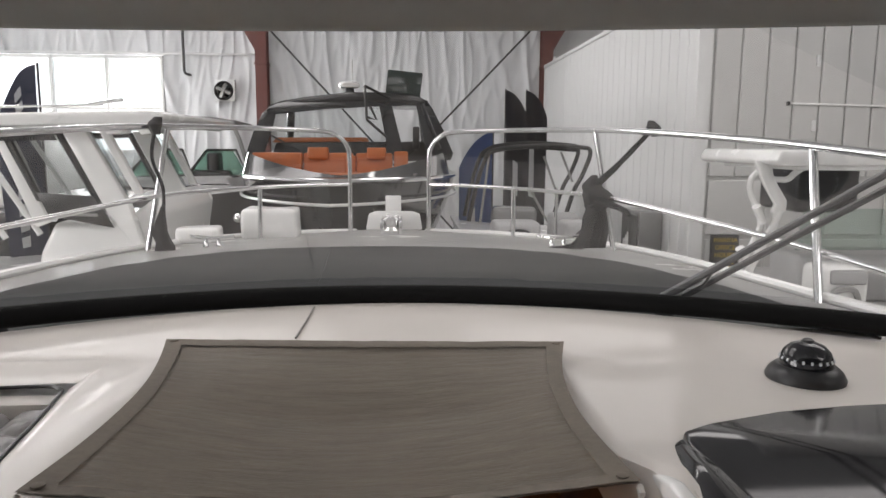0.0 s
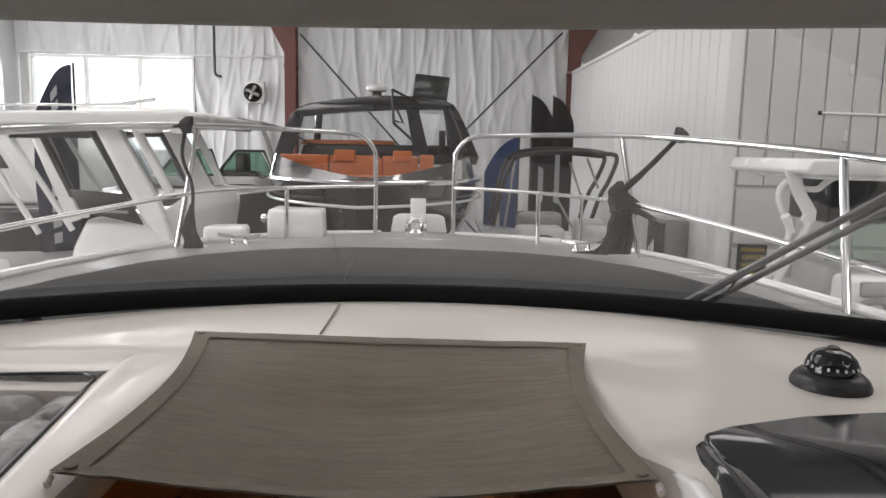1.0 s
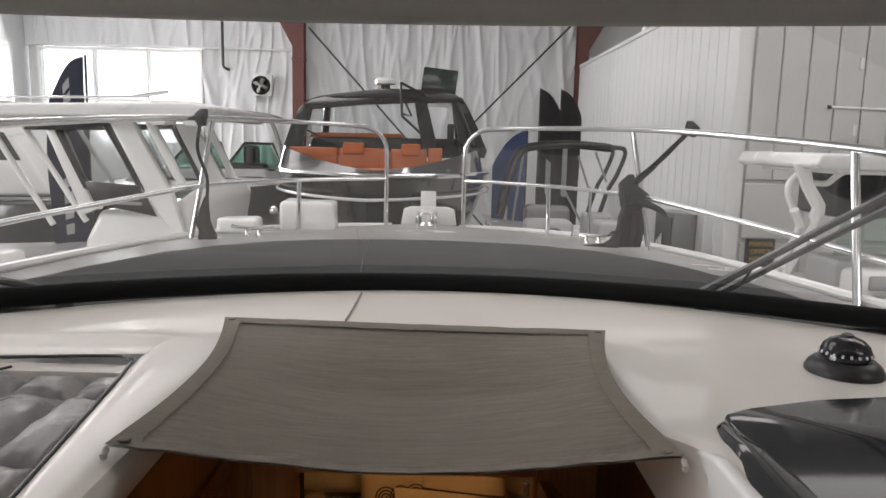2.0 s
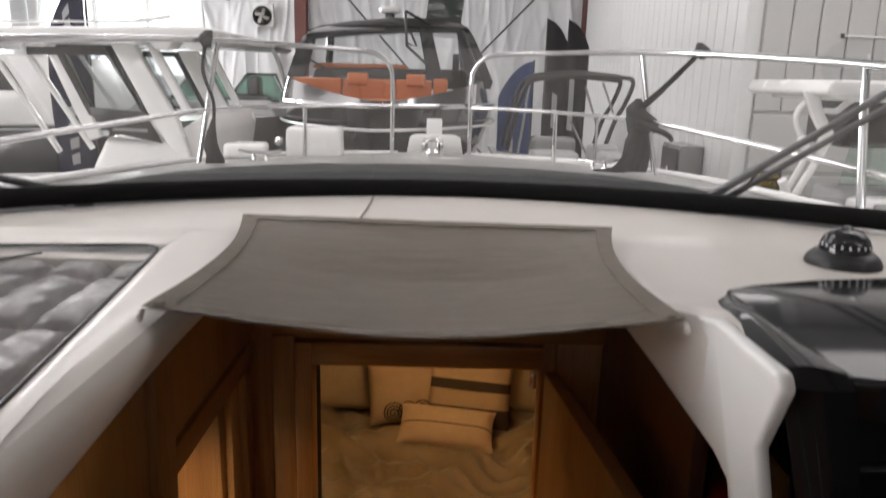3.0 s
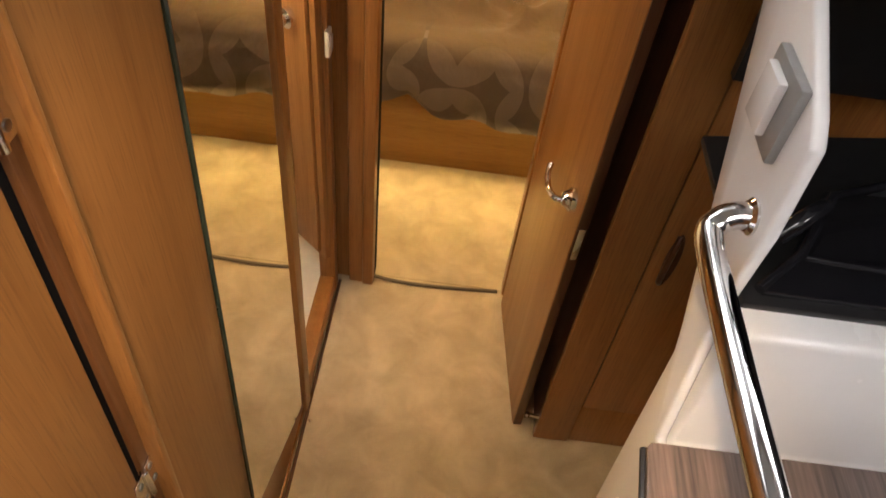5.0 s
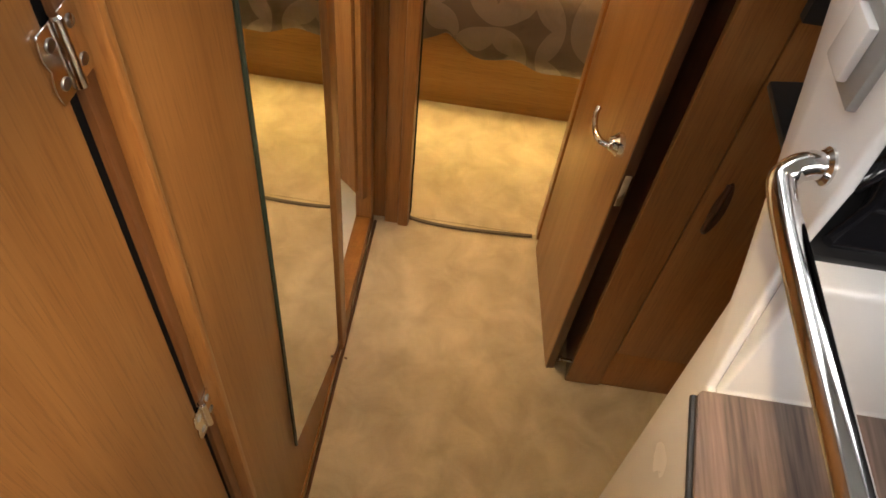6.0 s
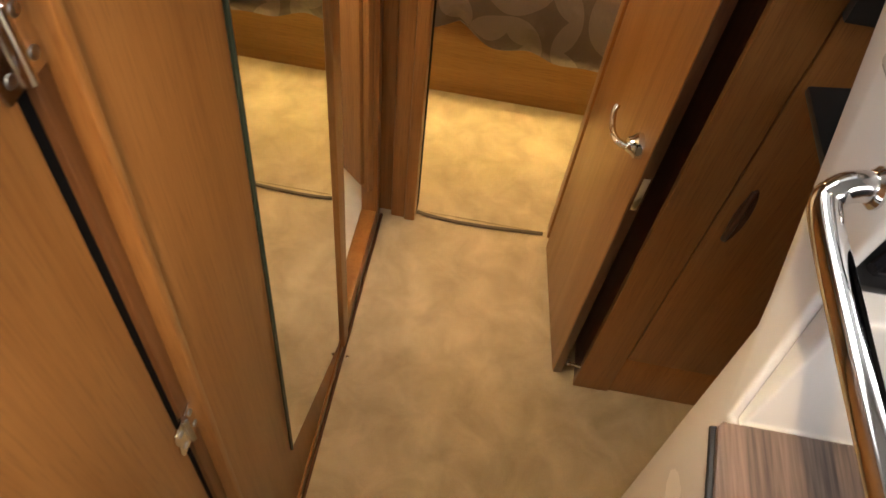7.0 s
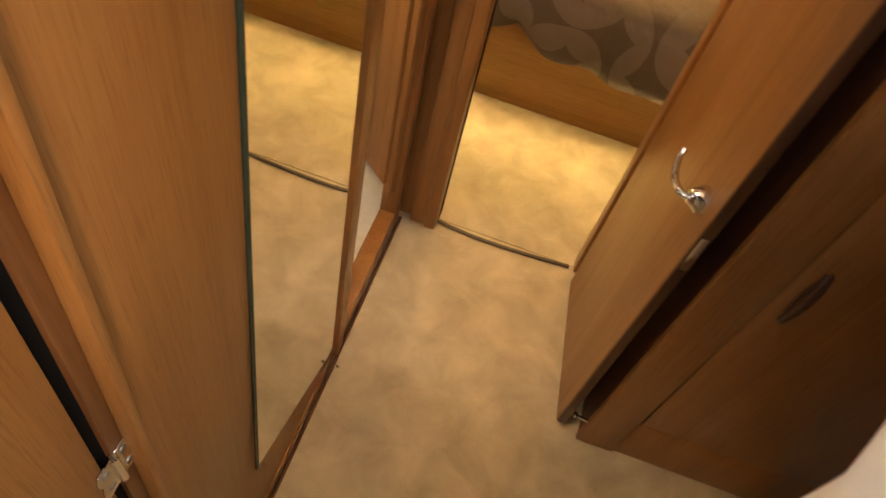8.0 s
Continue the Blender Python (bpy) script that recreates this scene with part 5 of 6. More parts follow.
def hall():
    solo("ground", box(B(), (-60, -60, FLOOR - 0.3), (60, 80, FLOOR)), CONCRETE, "smooth grey sealed concrete floor", "floor", "structure", smooth=False)
    # north wall hung with sheeting, window opening on the port side
    n = thing("wall_north_hall", (0, 16, FLOOR), "hall end wall hung with wrinkled white plastic sheeting", "wall", kind="structure")
    def hang(x0, x1, z0, z1, seed, y=16.0):
        def fn(u, v):
            x, z = x0 + (x1 - x0) * u, z0 + (z1 - z0) * v
            f = noise.noise(Vector((x * 1.7, z * 0.22, seed)))
            g = math.exp(-(7 * noise.noise(Vector((x * 1.9 + 0.25 * z, z * 0.35, seed + 5)))) ** 2)
            h = math.exp(-(6 * noise.noise(Vector((x * 3.7 - 0.5 * z, z * 0.8, seed + 9)))) ** 2)
            c = noise.noise(Vector((x * 5 + z, z * 3.2, seed + 2)))
            return (x, y - 0.06 + 0.10 * f - 0.07 * g - 0.035 * h + 0.014 * c, z)
        return sheet(B(), fn, max(8, int((x1 - x0) * 36)), max(6, int((z1 - z0) * 11)))
    part("sheeting", hang(-3.2, 3.6, FLOOR, 7.0, 1), SHEETING, n)
    part("sheeting", hang(-5.45, -3.2, FLOOR, 7.0, 2), SHEETING, n)
    part("sheeting", hang(-9.6, -5.45, 4.40, 7.0, 3), SHEETING, n)
    part("sheeting", hang(-9.6, -5.45, FLOOR, 2.2, 4), SHEETING, n)
    part("backing", box(B(), (-9.6, 16.1, FLOOR), (-9.3, 16.2, 7)), SIDING, n)
    part("backing", box(B(), (-5.5, 16.1, FLOOR), (12, 16.2, 7)), SIDING, n)
    part("backing", box(B(), (-9.3, 16.1, 4.45), (-5.5, 16.2, 7)), SIDING, n)
    part("backing", box(B(), (-9.3, 16.1, FLOOR), (-5.5, 16.2, 2.2)), SIDING, n)
    for x in (-9.30, -8.0, -6.75, -5.52):
        part("batten", box(B(), (x - 0.02, 15.9, 4.4), (x + 0.02, 15.95, 7.0)), SIDING, n) if x < -9 else None
    part("batten", box(B(), (-9.5, 15.86, 4.42), (-3.2, 15.91, 4.47), 0.005), SIDING, n)
    w = thing("window_1", (-7.4, 16, 2.2), "wide white-framed workshop window with bright daylight", "window", kind="structure")
    for x in (-9.27, -8.0, -6.75, -5.52):
        part("mullion", box(B(), (x - 0.035, 15.9, 2.2), (x + 0.035, 16.05, 4.4), 0.006), WHITE, w)
    for z in (2.22, 3.2, 4.36):
        part("transom", box(B(), (-9.3, 15.92, z - 0.035), (-5.5, 16.03, z + 0.035), 0.006), WHITE, w)
    pane = clear("window_glass", (0.95, 0.97, 0.97), 0.05, 0.5)
    for a, b in ((-9.23, -8.04), (-7.96, -6.79), (-6.71, -5.56)):
        for c, d in ((2.26, 3.16), (3.24, 4.32)):
            o = part("pane", box(B(), (a, 15.985, c), (b, 15.991, d)), pane, w)
            o.visible_shadow = False
    solo("backdrop", box(B(), (-16, 19, -1), (-2, 19.1, 8)), SKYGLOW, "bright overcast daylight outside the window", "backdrop", "structure")
    # west side wall with its own window band
    ww = thing("wall_west_hall", (-9.7, 5, FLOOR), "hall side wall with a window band", "wall", kind="structure")
    for a, b, c, d in ((-14, -4.2, FLOOR, 7), (1.2, 10.2, FLOOR, 7), (-4.2, 1.2, FLOOR, 2.2), (-4.2, 1.2, 4.4, 7), (15.4, 16.2, FLOOR, 7), (10.2, 15.4, FLOOR, 2.2), (10.2, 15.4, 4.4, 7)):
        part("panel", box(B(), (-9.8, a, c), (-9.65, b, d)), SHEETING, ww)
    w2 = thing("window_2", (-9.7, 12.8, 2.2), "white-framed side window with bright daylight", "window", kind="structure")
    for y in (10.23, 11.5, 12.8, 14.1, 15.37):
        part("mullion", box(B(), (-9.75, y - 0.035, 2.2), (-9.6, y + 0.035, 4.4), 0.006), WHITE, w2)
    for z in (2.22, 3.2, 4.36):
        part("transom", box(B(), (-9.73, 10.2, z - 0.035), (-9.62, 15.4, z + 0.035), 0.006), WHITE, w2)
    # out-of-view window, added to go with the fill lamp at the helm
    w3 = thing("unseen_window", (-9.7, -1.5, 2.2), "unseen white-framed side window added to let in fill light abreast of the helm", "window", kind="structure")
    for y in (-4.17, -2.8, -1.5, -0.2, 1.17):
        part("mullion", box(B(), (-9.75, y - 0.035, 2.2), (-9.6, y + 0.035, 4.4), 0.006), WHITE, w3)
    for z in (2.22, 3.2, 4.36):
        part("transom", box(B(), (-9.73, -4.2, z - 0.035), (-9.62, 1.2, z + 0.035), 0.006), WHITE, w3)
    solo("backdrop_side", box(B(), (-13.1, -8, -1), (-13, 19, 8)), SKYGLOW, "bright overcast daylight outside the side window", "backdrop", "structure")
    # steel frame
    for x, s in ((-3.18, -1), (3.32, 1)):
        c = thing("steel_column", (x, 15.6, FLOOR), "red oxide steel portal column with a haunch", "column", group="portal columns")
        part("flange", box(B(), (x - 0.13, 15.50, FLOOR), (x + 0.13, 15.53, 6.2)), STEEL_RED, c, smooth=False)
        part("flange", box(B(), (x - 0.13, 15.77, FLOOR), (x + 0.13, 15.80, 6.2)), STEEL_RED, c, smooth=False)
        part("web", box(B(), (x - 0.015, 15.53, FLOOR), (x + 0.015, 15.77, 6.2)), STEEL_RED, c, smooth=False)
        part("haunch", prism(B(), [(x, 4.25), (x + s * 0.0 - 0.0, 4.9), (x - 0.6, 5.9), (x - 0.9, 5.9)] if s < 0 else [(x, 4.35), (x, 5.0), (x + 0.6, 5.9), (x + 0.9, 5.9)], "y", 15.52, 15.78), STEEL_RED, c, smooth=False)
        part("plate", box(B(), (x - 0.15, 15.48, 4.18), (x + 0.15, 15.82, 4.24), 0.005), STEEL_RED, c)
    br = thing("brace_cable", (-1.4, 15.7, 3), "thin dark steel bracing cable", "cable", group="wall bracing")
    part("rod", tube(B(), [(-2.95, 15.55, 4.92), (1.6, 15.55, 0.0)], 0.022, 8), BLACK, br)
    br = thing("brace_cable", (1.4, 15.7, 3), "thin dark steel bracing cable", "cable", group="wall bracing")
    part("rod", tube(B(), [(3.0, 15.55, 5.1), (-1.9, 15.55, 0.0)], 0.022, 8), BLACK, br)
    f = thing("wall_fan", (-4.07, 15.8, 3.6), "round black wall fan on a pale square frame", "fan")
    part("frame", box(B(), (-4.27, 15.72, 3.38), (-3.83, 15.85, 3.86), 0.01), SIDING, f)
    part("shroud", lathe(B(), (-4.08, 15.70, 3.61), [(0.21, 0.05), (0.22, 0), (0.20, -0.02), (0.16, 0.02)], 28, "y"), BLACK, f)
    for i in range(4):
        a = i * math.pi / 2 + 0.4
        bm = box(B(), (-0.04, -0.006, 0.03), (0.04, 0.006, 0.17), 0.004)
        bmesh.ops.transform(bm, matrix=Matrix.Translation((-4.08, 15.66, 3.61)) @ Matrix.Rotation(a, 4, "Y") @ Matrix.Rotation(0.4, 4, "Z"), verts=bm.verts[:])
        part("blade", bm, GREY, f)
    part("hub", lathe(B(), (-4.08, 15.65, 3.61), [(0.04, 0.03), (0.045, 0), (0.02, -0.02)], 16, "y"), GREY, f)
    g = thing("wall_pipe", (-4.95, 15.75, 4.6), "black iron gas pipe with an elbow", "pipe")
    part("pipe", tube(B(), [(-4.96, 15.75, 6.6), (-4.96, 15.75, 4.05), (-4.93, 15.75, 3.99), (-4.88, 15.80, 3.97), (-4.88, 16.0, 3.97)], 0.032, 10), BLACK, g)
    # east side: white siding run and the door wall that faces aft
    e = thing("wall_east_hall", (3.5, 11, FLOOR), "tall white vertical board siding", "wall", kind="structure")
    part("backing", box(B(), (3.31, 6.6, FLOOR), (3.41, 15.45, 4.20)), SIDING, e)
    bd = box(B(), (3.25, 0.0, FLOOR), (3.31, 0.288, 4.17), 0.012, 1)
    first = part("board", bd, SIDING, e, smooth=False)
    first.location.y += 6.6
    for i in range(1, 30):
        o = new("board", first.data)
        o.parent = e
        o.location = (first.location.x, first.location.y + 0.297 * i, first.location.z)
    part("cap", box(B(), (3.23, 6.6, 4.17), (3.45, 15.45, 4.24), 0.01), SIDING, e)
    part("corner_trim", box(B(), (3.21, 6.50, FLOOR), (3.37, 6.62, 6.5), 0.008), SIDING, e)
    for y in (7.2, 10.5, 14.5):
        b = thing("wall_light", (3.5, y, 4.4), "small white fitting on top of the siding", "light fitting", group="fittings on the siding")
        part("body", lathe(B(), (3.30, y, 4.24), [(0.05, 0), (0.05, 0.05), (0.02, 0.08)], 12), WHITE, b)
    solo("siding_void", box(B(), (3.45, 6.7, 4.12), (11.9, 16.1, 4.17)), DARK_ROOF, "dark roof of the inner room", "roof", "structure")
    x = thing("wall_door_side", (7, 6.5, FLOOR), "pale grey ribbed barn-door wall", "wall", kind="structure")
    part("backing", box(B(), (3.37, 6.56, FLOOR), (12, 6.66, 7)), DOORPAINT, x)
    def panel(a, b, c, d):
        part("panel", box(B(), (a, 6.525, c), (b, 6.56, d), 0.01, 1), DOORPAINT, x, smooth=False)
    for i in range(14):
        a = 3.41 + i * 0.30
        panel(a, a + 0.285, 2.10, 6.5)
    for i in range(6):
        panel(3.41 + i * 0.68, 3.41 + i * 0.68 + 0.62, 1.45, 2.06)
        panel(3.41 + i * 0.68, 3.41 + i * 0.68 + 0.62, 0.1, 1.40)
    for z in (2.6, 3.3):
        part("hinge", box(B(), (4.53, 6.50, z), (4.57, 6.53, z + 0.12), 0.004), SIDING, x)
    rod = thing("door_rod", (5, 6.4, 2.9), "thin white rod on the barn door", "rod")
    part("rod", tube(B(), [(4.25, 6.515, 2.90), (6.5, 6.515, 2.86)], 0.014, 8), WHITE, rod)
    part("cap", lathe(B(), (4.23, 6.515, 2.90), [(0.022, 0), (0.022, 0.03)], 10, "x"), BLACK, rod)
    # dark cabinet with fittings against the siding
    k = thing("dark_cabinet", (3.3, 7.9, FLOOR), "dark open cabinet with steel rods against the siding", "cabinet")
    part("body", box(B(), (2.95, 7.4, FLOOR), (3.24, 8.1, 1.62), 0.01), BOATGREY, k)
    part("recess", box(B(), (2.93, 7.44, FLOOR + 0.2), (2.96, 8.06, 1.57)), BLACK, k)
    for i, (d, h) in enumerate(((0.08, 1.15), (0.20, 1.35), (0.26, 1.30), (0.33, 1.25), (0.42, 1.1))):
        part("rod", tube(B(), [(2.90, 7.44 + 1.2 * d, FLOOR + 0.2), (2.90, 7.44 + 1.2 * d, h)], 0.018, 8), CHROME, k)
    # sign
    s = thing("office_sign", (3.4, 6.4, 1.3), "black notice board with yellow lettering", "sign")
    part("board", box(B(), (3.465, 6.48, 1.05), (3.785, 6.522, 1.455), 0.008), BLACK, s)
    for i, word in enumerate(("MARINA", "OFFICE", "HOURS")):
        cu = bpy.data.curves.new("text", "FONT")
        cu.body, cu.size, cu.align_x, cu.extrude = word, 0.072, "CENTER", 0.001
        o = new("lettering", cu)
        o.data.materials.append(YELLOW)
        o.parent = s
        o.matrix_basis = pose(3.625 - 3.4, 6.475 - 6.4, 1.375 - 1.3 - 0.085 * i, 90, 0, 0)
    for i in range(2):
        part("line", box(B(), (3.52, 6.475, 1.125 - i * 0.035), (3.73, 6.479, 1.137 - i * 0.035)), YELLOW, s)
    # closing walls and roof
    solo("wall_south_hall", box(B(), (-9.8, -14.1, FLOOR), (12, -14, 7)), SIDING, "plain white hall wall", "wall", "structure")
    solo("wall_far_east", box(B(), (12, -14, FLOOR), (12.1, 16.2, 7)), SIDING, "plain white hall wall", "wall", "structure")
    solo("ceiling_hall", box(B(), (-9.8, -14, 6.6), (12, 16.2, 6.7)), SHEETING, "white insulated hall ceiling", "ceiling", "structure")
    for i, (px, py) in enumerate([(a, b) for a in (-6, -1.5, 3.0, 7.5) for b in (-8.5, -3.0, 2.5, 8.0, 12.5) if b < 5 or abs(a) > 5]):
        l = thing("hall_light", (px, py, 6.5), "long white fluorescent hall light", "ceiling light", group="hall lights")
        part("tray", box(B(), (px - 0.16, py - 0.7, 6.50), (px + 0.16, py + 0.7, 6.58), 0.01), WHITE, l)
        part("tube_panel", box(B(), (px - 0.13, py - 0.66, 6.485), (px + 0.13, py + 0.66, 6.50)), LAMPWHITE, l)
    l = thing("hall_light", (-0.2, 11.6, 6.5), "long white fluorescent hall light hung crosswise", "ceiling light", group="hall lights")
    part("tray", box(B(), (-0.95, 11.3, 6.50), (0.55, 11.9, 6.585), 0.01), WHITE, l)
    part("tube_panel", box(B(), (-0.91, 11.33, 6.485), (0.51, 11.87, 6.50)), LAMPWHITE, l)
    for py in (-6, 3, 11):
        for px in (-4.5, 4.5):
            lamp("hall_light_row", "AREA", look((px, py, 6.4), (px, py, 0)), HALL_POWER * (1.8 if py < 0 else 1.0), (1.0, 0.95, 0.93), 6.5, 3.0)


HALL_POWER = 166
hall()


# ================= banners =================
def banner(x, y, z0, z1, w, material, label, marks=(), left=True):
    """A feather banner; left: its pole stands on the -x side, where the cloth is highest."""
    b = thing("feather_banner", (x, y, FLOOR), label, "banner", group="feather banners")
    def cloth(u, v):
        far = u if left else 1 - u
        ztop = z1 - 0.42 * far ** 2.2 - 0.06 * far
        xx = x + w * u
        return (xx, y + 0.03 * math.sin(u * 5 + v * 7), z0 + (ztop - z0) * v)
    part("cloth", sheet(B(), cloth, 14, 40, 0.004), material, b)
    px = x - 0.012 if left else x + w + 0.012
    part("pole", tube(B(), [(px, y, FLOOR), (px, y, z1 - 0.3), (px, y, z1 + 0.02)], 0.012, 8), BLACK, b)
    part("foot", lathe(B(), (px, y, FLOOR), [(0.22, 0), (0.22, 0.03), (0.04, 0.06)], 16), BLACK, b)
    for (u0, u1, v0, v1) in marks:
        part("print_bar", sheet(B(), lambda u, v: tuple(Vector(cloth(u0 + (u1 - u0) * u, v0 + (v1 - v0) * v)) + Vector((0, -0.012, 0))), 2, 4, 0.002), PRINT, b, "pale printed bar")


banner(-3.88, 6.0, 0.9, 3.16, 0.40, NAVY, "navy feather banner with pale vertical print", [(0.40, 0.62, 0.23 + 0.075 * i, 0.23 + 0.075 * i + 0.05) for i in range(4)] + [(0.42, 0.62, 0.78 + 0.06 * i, 0.78 + 0.06 * i + 0.042) for i in range(3)], left=False)
banner(1.90, 12.0, 0.2, 3.42, 0.40, BANNERBLACK, "black feather banner with pale script", [(0.35, 0.60, 0.42, 0.62), (0.3, 0.5, 0.28, 0.36)])
banner(2.30, 12.1, 0.2, 3.42, 0.38, BANNERBLACK, "black feather banner with pale script beside another", [(0.15, 0.4, 0.40, 0.7)])
banner(0.80, 8.6, 0.2, 2.60, 0.45, BLUE, "small blue feather banner with pale print", [(0.3, 0.5, 0.3, 0.6)], left=False)


# ================= other boats =================
def hull_shell(t, x0, y_bow, length, half, z_deck, z_keel, material, rise=0.2, blunt=2.6):
    """Hull sides from a bow that points towards -y. Returns a function for the half width."""
    def hw(s):  # s = 0 at bow
        return half * (1 - (1 - min(1, s / 0.55)) ** blunt) ** 0.8 if s < 0.55 else half
    def fn(u, v):
        a = 2 * u - 1
        s = abs(a)
        sd = 1 if a > 0 else -1
        w = hw(s) * (1 - 0.62 * v ** 1.4)
        return (x0 + sd * w, y_bow + length * s + 0.9 * v * (1 - s) ** 2, z_deck + rise * (1 - s) ** 2 - v * (z_deck - z_keel))
    part("hull", sheet(B(), fn, 80, 12), material, t)
    def dk(u, v):
        s = v
        w = hw(s)
        return (x0 + w * (2 * u - 1), y_bow + length * s, z_deck + rise * (1 - s) ** 2 - 0.01)
    return hw, dk


def cradle(t, x, y0, y1, z):
    for y in (y0, y1):
        for s in (-0.6, 0.6):
            part("stand", tube(B(), [(x + s * 1.3, y, FLOOR), (x + s * 0.7, y, z)], 0.04, 8), BLACK, t)


def black_boat():
    t = thing("sport_cruiser", (-0.7, 8.5, FLOOR), "black sport cruiser with orange seats and windscreen arch", "boat")
    cx = -0.70
    hw, dk = hull_shell(t, cx, 6.0, 6.5, 1.48, 2.02, 0.1, BOATBLACK, 0.05, 2.4)
    part("deck", sheet(B(), dk, 20, 30), BOATBLACK, t)
    # bright rub rail round the bow
    pts = [(cx + sd * hw(s) * 1.01, 6.0 + 6.5 * s, 2.0 + 0.05 * (1 - s) ** 2) for sd, s in [(-1, 0.6 - 0.6 * i / 30) for i in range(31)] + [(1, 0.6 * i / 30) for i in range(1, 31)]]
    part("rub_rail", tube(B(), pts, 0.03, 8), CHROME, t, "polished rub rail")
    part("rub_rail", tube(B(), [(p[0], p[1], p[2] - 0.24) for p in pts], 0.018, 8), WHITE, t, "pale lower rub line")
    # raised cabin sides
    def coach(u, v):
        a = math.pi * (1 - u)
        w = 1.36 - 0.06 * v
        return (cx + w * math.cos(a), 8.3 - 1.2 * math.sin(a) ** 0.8 + 0.25 * v, 2.0 + (0.06 + 0.28 * abs(math.cos(a)) ** 1.5) * v)
    part("coaming", sheet(B(), coach, 40, 6), BOATBLACK, t)
    # raked screen surround: a flat frame with two lights, carried back into the roof
    def rake(x, z, back=0.0):
        return Vector((x, 8.3 + (z - 2.3) * 0.867 + back, z))
    def frame_panel(name, outline, thick=0.07):
        bm = B()
        lo, hi = [bm.verts.new(rake(x, z)) for x, z in outline], [bm.verts.new(rake(x, z, thick)) for x, z in outline]
        n = len(outline)
        bm.faces.new(lo)
        bm.faces.new(hi[::-1])
        for q in range(n):
            bm.faces.new((lo[q], hi[q], hi[(q + 1) % n], lo[(q + 1) % n]))
        bmesh.ops.bevel(bm, geom=bm.edges[:], offset=0.012, segments=2, affect="EDGES", profile=0.5)
        part(name, bm, BOATBLACK, t)
    frame_panel("screen_post", [(-2.03, 2.22), (-1.96, 2.58), (-1.88, 2.84), (-1.76, 2.94), (-1.70, 2.80), (-1.74, 2.50), (-1.80, 2.24)])
    frame_panel("screen_header", [(-1.88, 2.84), (-1.80, 2.92), (-1.69, 2.975), (-1.39, 3.045), (-0.68, 3.13), (0.03, 3.13), (0.26, 3.09), (0.38, 3.03), (0.42, 2.94), (0.21, 2.985), (-0.12, 2.945), (-0.26, 2.96), (-1.0, 2.905), (-1.70, 2.82)])
    frame_panel("mullion", [(-0.30, 2.97), (-0.12, 2.95), (0.02, 2.42), (0.02, 2.24), (-0.17, 2.24), (-0.19, 2.45)])
    frame_panel("screen_post", [(0.21, 2.99), (0.36, 3.05), (0.44, 2.92), (0.58, 2.62), (0.70, 2.32), (0.66, 2.22), (0.44, 2.24), (0.32, 2.45)])
    part("pillar_gloss", tube(B(), [rake(0.30, 2.96, -0.02), rake(0.52, 2.36, -0.02)], 0.03, 10), PIANO, t)
    part("roof", prism(B(), [(cx - 1.16, 2.93), (cx - 0.95, 3.01), (cx - 0.6, 3.07), (cx, 3.14), (cx + 0.7, 3.14), (cx + 0.98, 3.08), (cx + 1.08, 3.0), (cx + 0.85, 2.98), (cx, 3.02), (cx - 0.85, 2.95)], "y", 8.92, 10.8, 0.01), BOATBLACK, t)
    part("rear_post", tube(B(), [(cx - 1.15, 10.6, 2.0), (cx - 1.0, 10.2, 3.02)], 0.06, 8), BOATBLACK, t)
    part("rear_post", tube(B(), [(cx + 1.15, 10.6, 2.0), (cx + 1.0, 10.2, 3.04)], 0.06, 8), BOATBLACK, t)
    part("screen_glass", sheet(B(), lambda u, v: tuple(rake(-1.78 + 1.6 * u, 2.26 + 0.66 * v, 0.03)), 6, 4), clear("boat_screen", (0.86, 0.88, 0.88), 0.02, 0.06), t, "clear raked glass")
    part("dash", prism(B(), [(cx - 1.1, 2.18), (cx + 1.10, 2.20), (cx + 1.02, 2.47), (cx - 1.0, 2.44)], "y", 8.75, 9.2, 0.03), BLACK, t)
    part("orange_trim", prism(B(), [(cx - 1.08, 2.44), (cx + 0.25, 2.46), (cx + 0.22, 2.52), (cx - 1.02, 2.51)], "y", 8.9, 9.3, 0.015), ORANGE, t, "orange leather dash roll")
    part("screen_wiper", tube(B(), [rake(-1.75, 2.55, -0.02), rake(-1.45, 2.40, -0.03), rake(-1.30, 2.34, -0.03)], 0.012, 6), BLACK, t)
    # orange seat row across the cockpit front, with small headrests
    for a, b in ((-1.86, -1.24), (-1.22, -0.60), (-0.56, -0.10), (-0.08, 0.10)):
        sb = part("seat_back", box(B(), (a, 7.92, 2.05), (b, 8.08, 2.315 if b < 0 else 2.34), 0.025, 3), ORANGE, t, "orange leather seat back")
        part("stitching", tube(B(), [(a + 0.03, 7.917, 2.225), (b - 0.03, 7.917, 2.225)], 0.004, 6), ORANGE, sb)
    for a, b in ((-1.16, -0.90), (-0.42, -0.18)):
        hr = part("headrest", box(B(), (a, 7.86, 2.235), (b, 7.97, 2.385), 0.022, 3), ORANGE, t, "small orange leather headrest")
    part("console_block", box(B(), (-0.70, 7.88, 2.06), (-0.56, 8.02, 2.28), 0.02, 3), ORANGE, t, "orange leather console")
    part("seat_front", box(B(), (cx - 0.95, 7.55, 1.95), (cx + 0.70, 7.92, 2.07), 0.03), ORANGE, t, "orange leather seat cushion")
    # radar, antenna, light mast
    rd = thing("radar_dome", (cx + 0.02, 9.3, 3.16), "white radar dome on the cruiser roof", "radar")
    part("dome", lathe(B(), (cx - 0.02, 9.1, 3.20), [(0.10, 0), (0.145, 0.015), (0.15, 0.06), (0.12, 0.09), (0.04, 0.10)], 24), WHITE, rd)
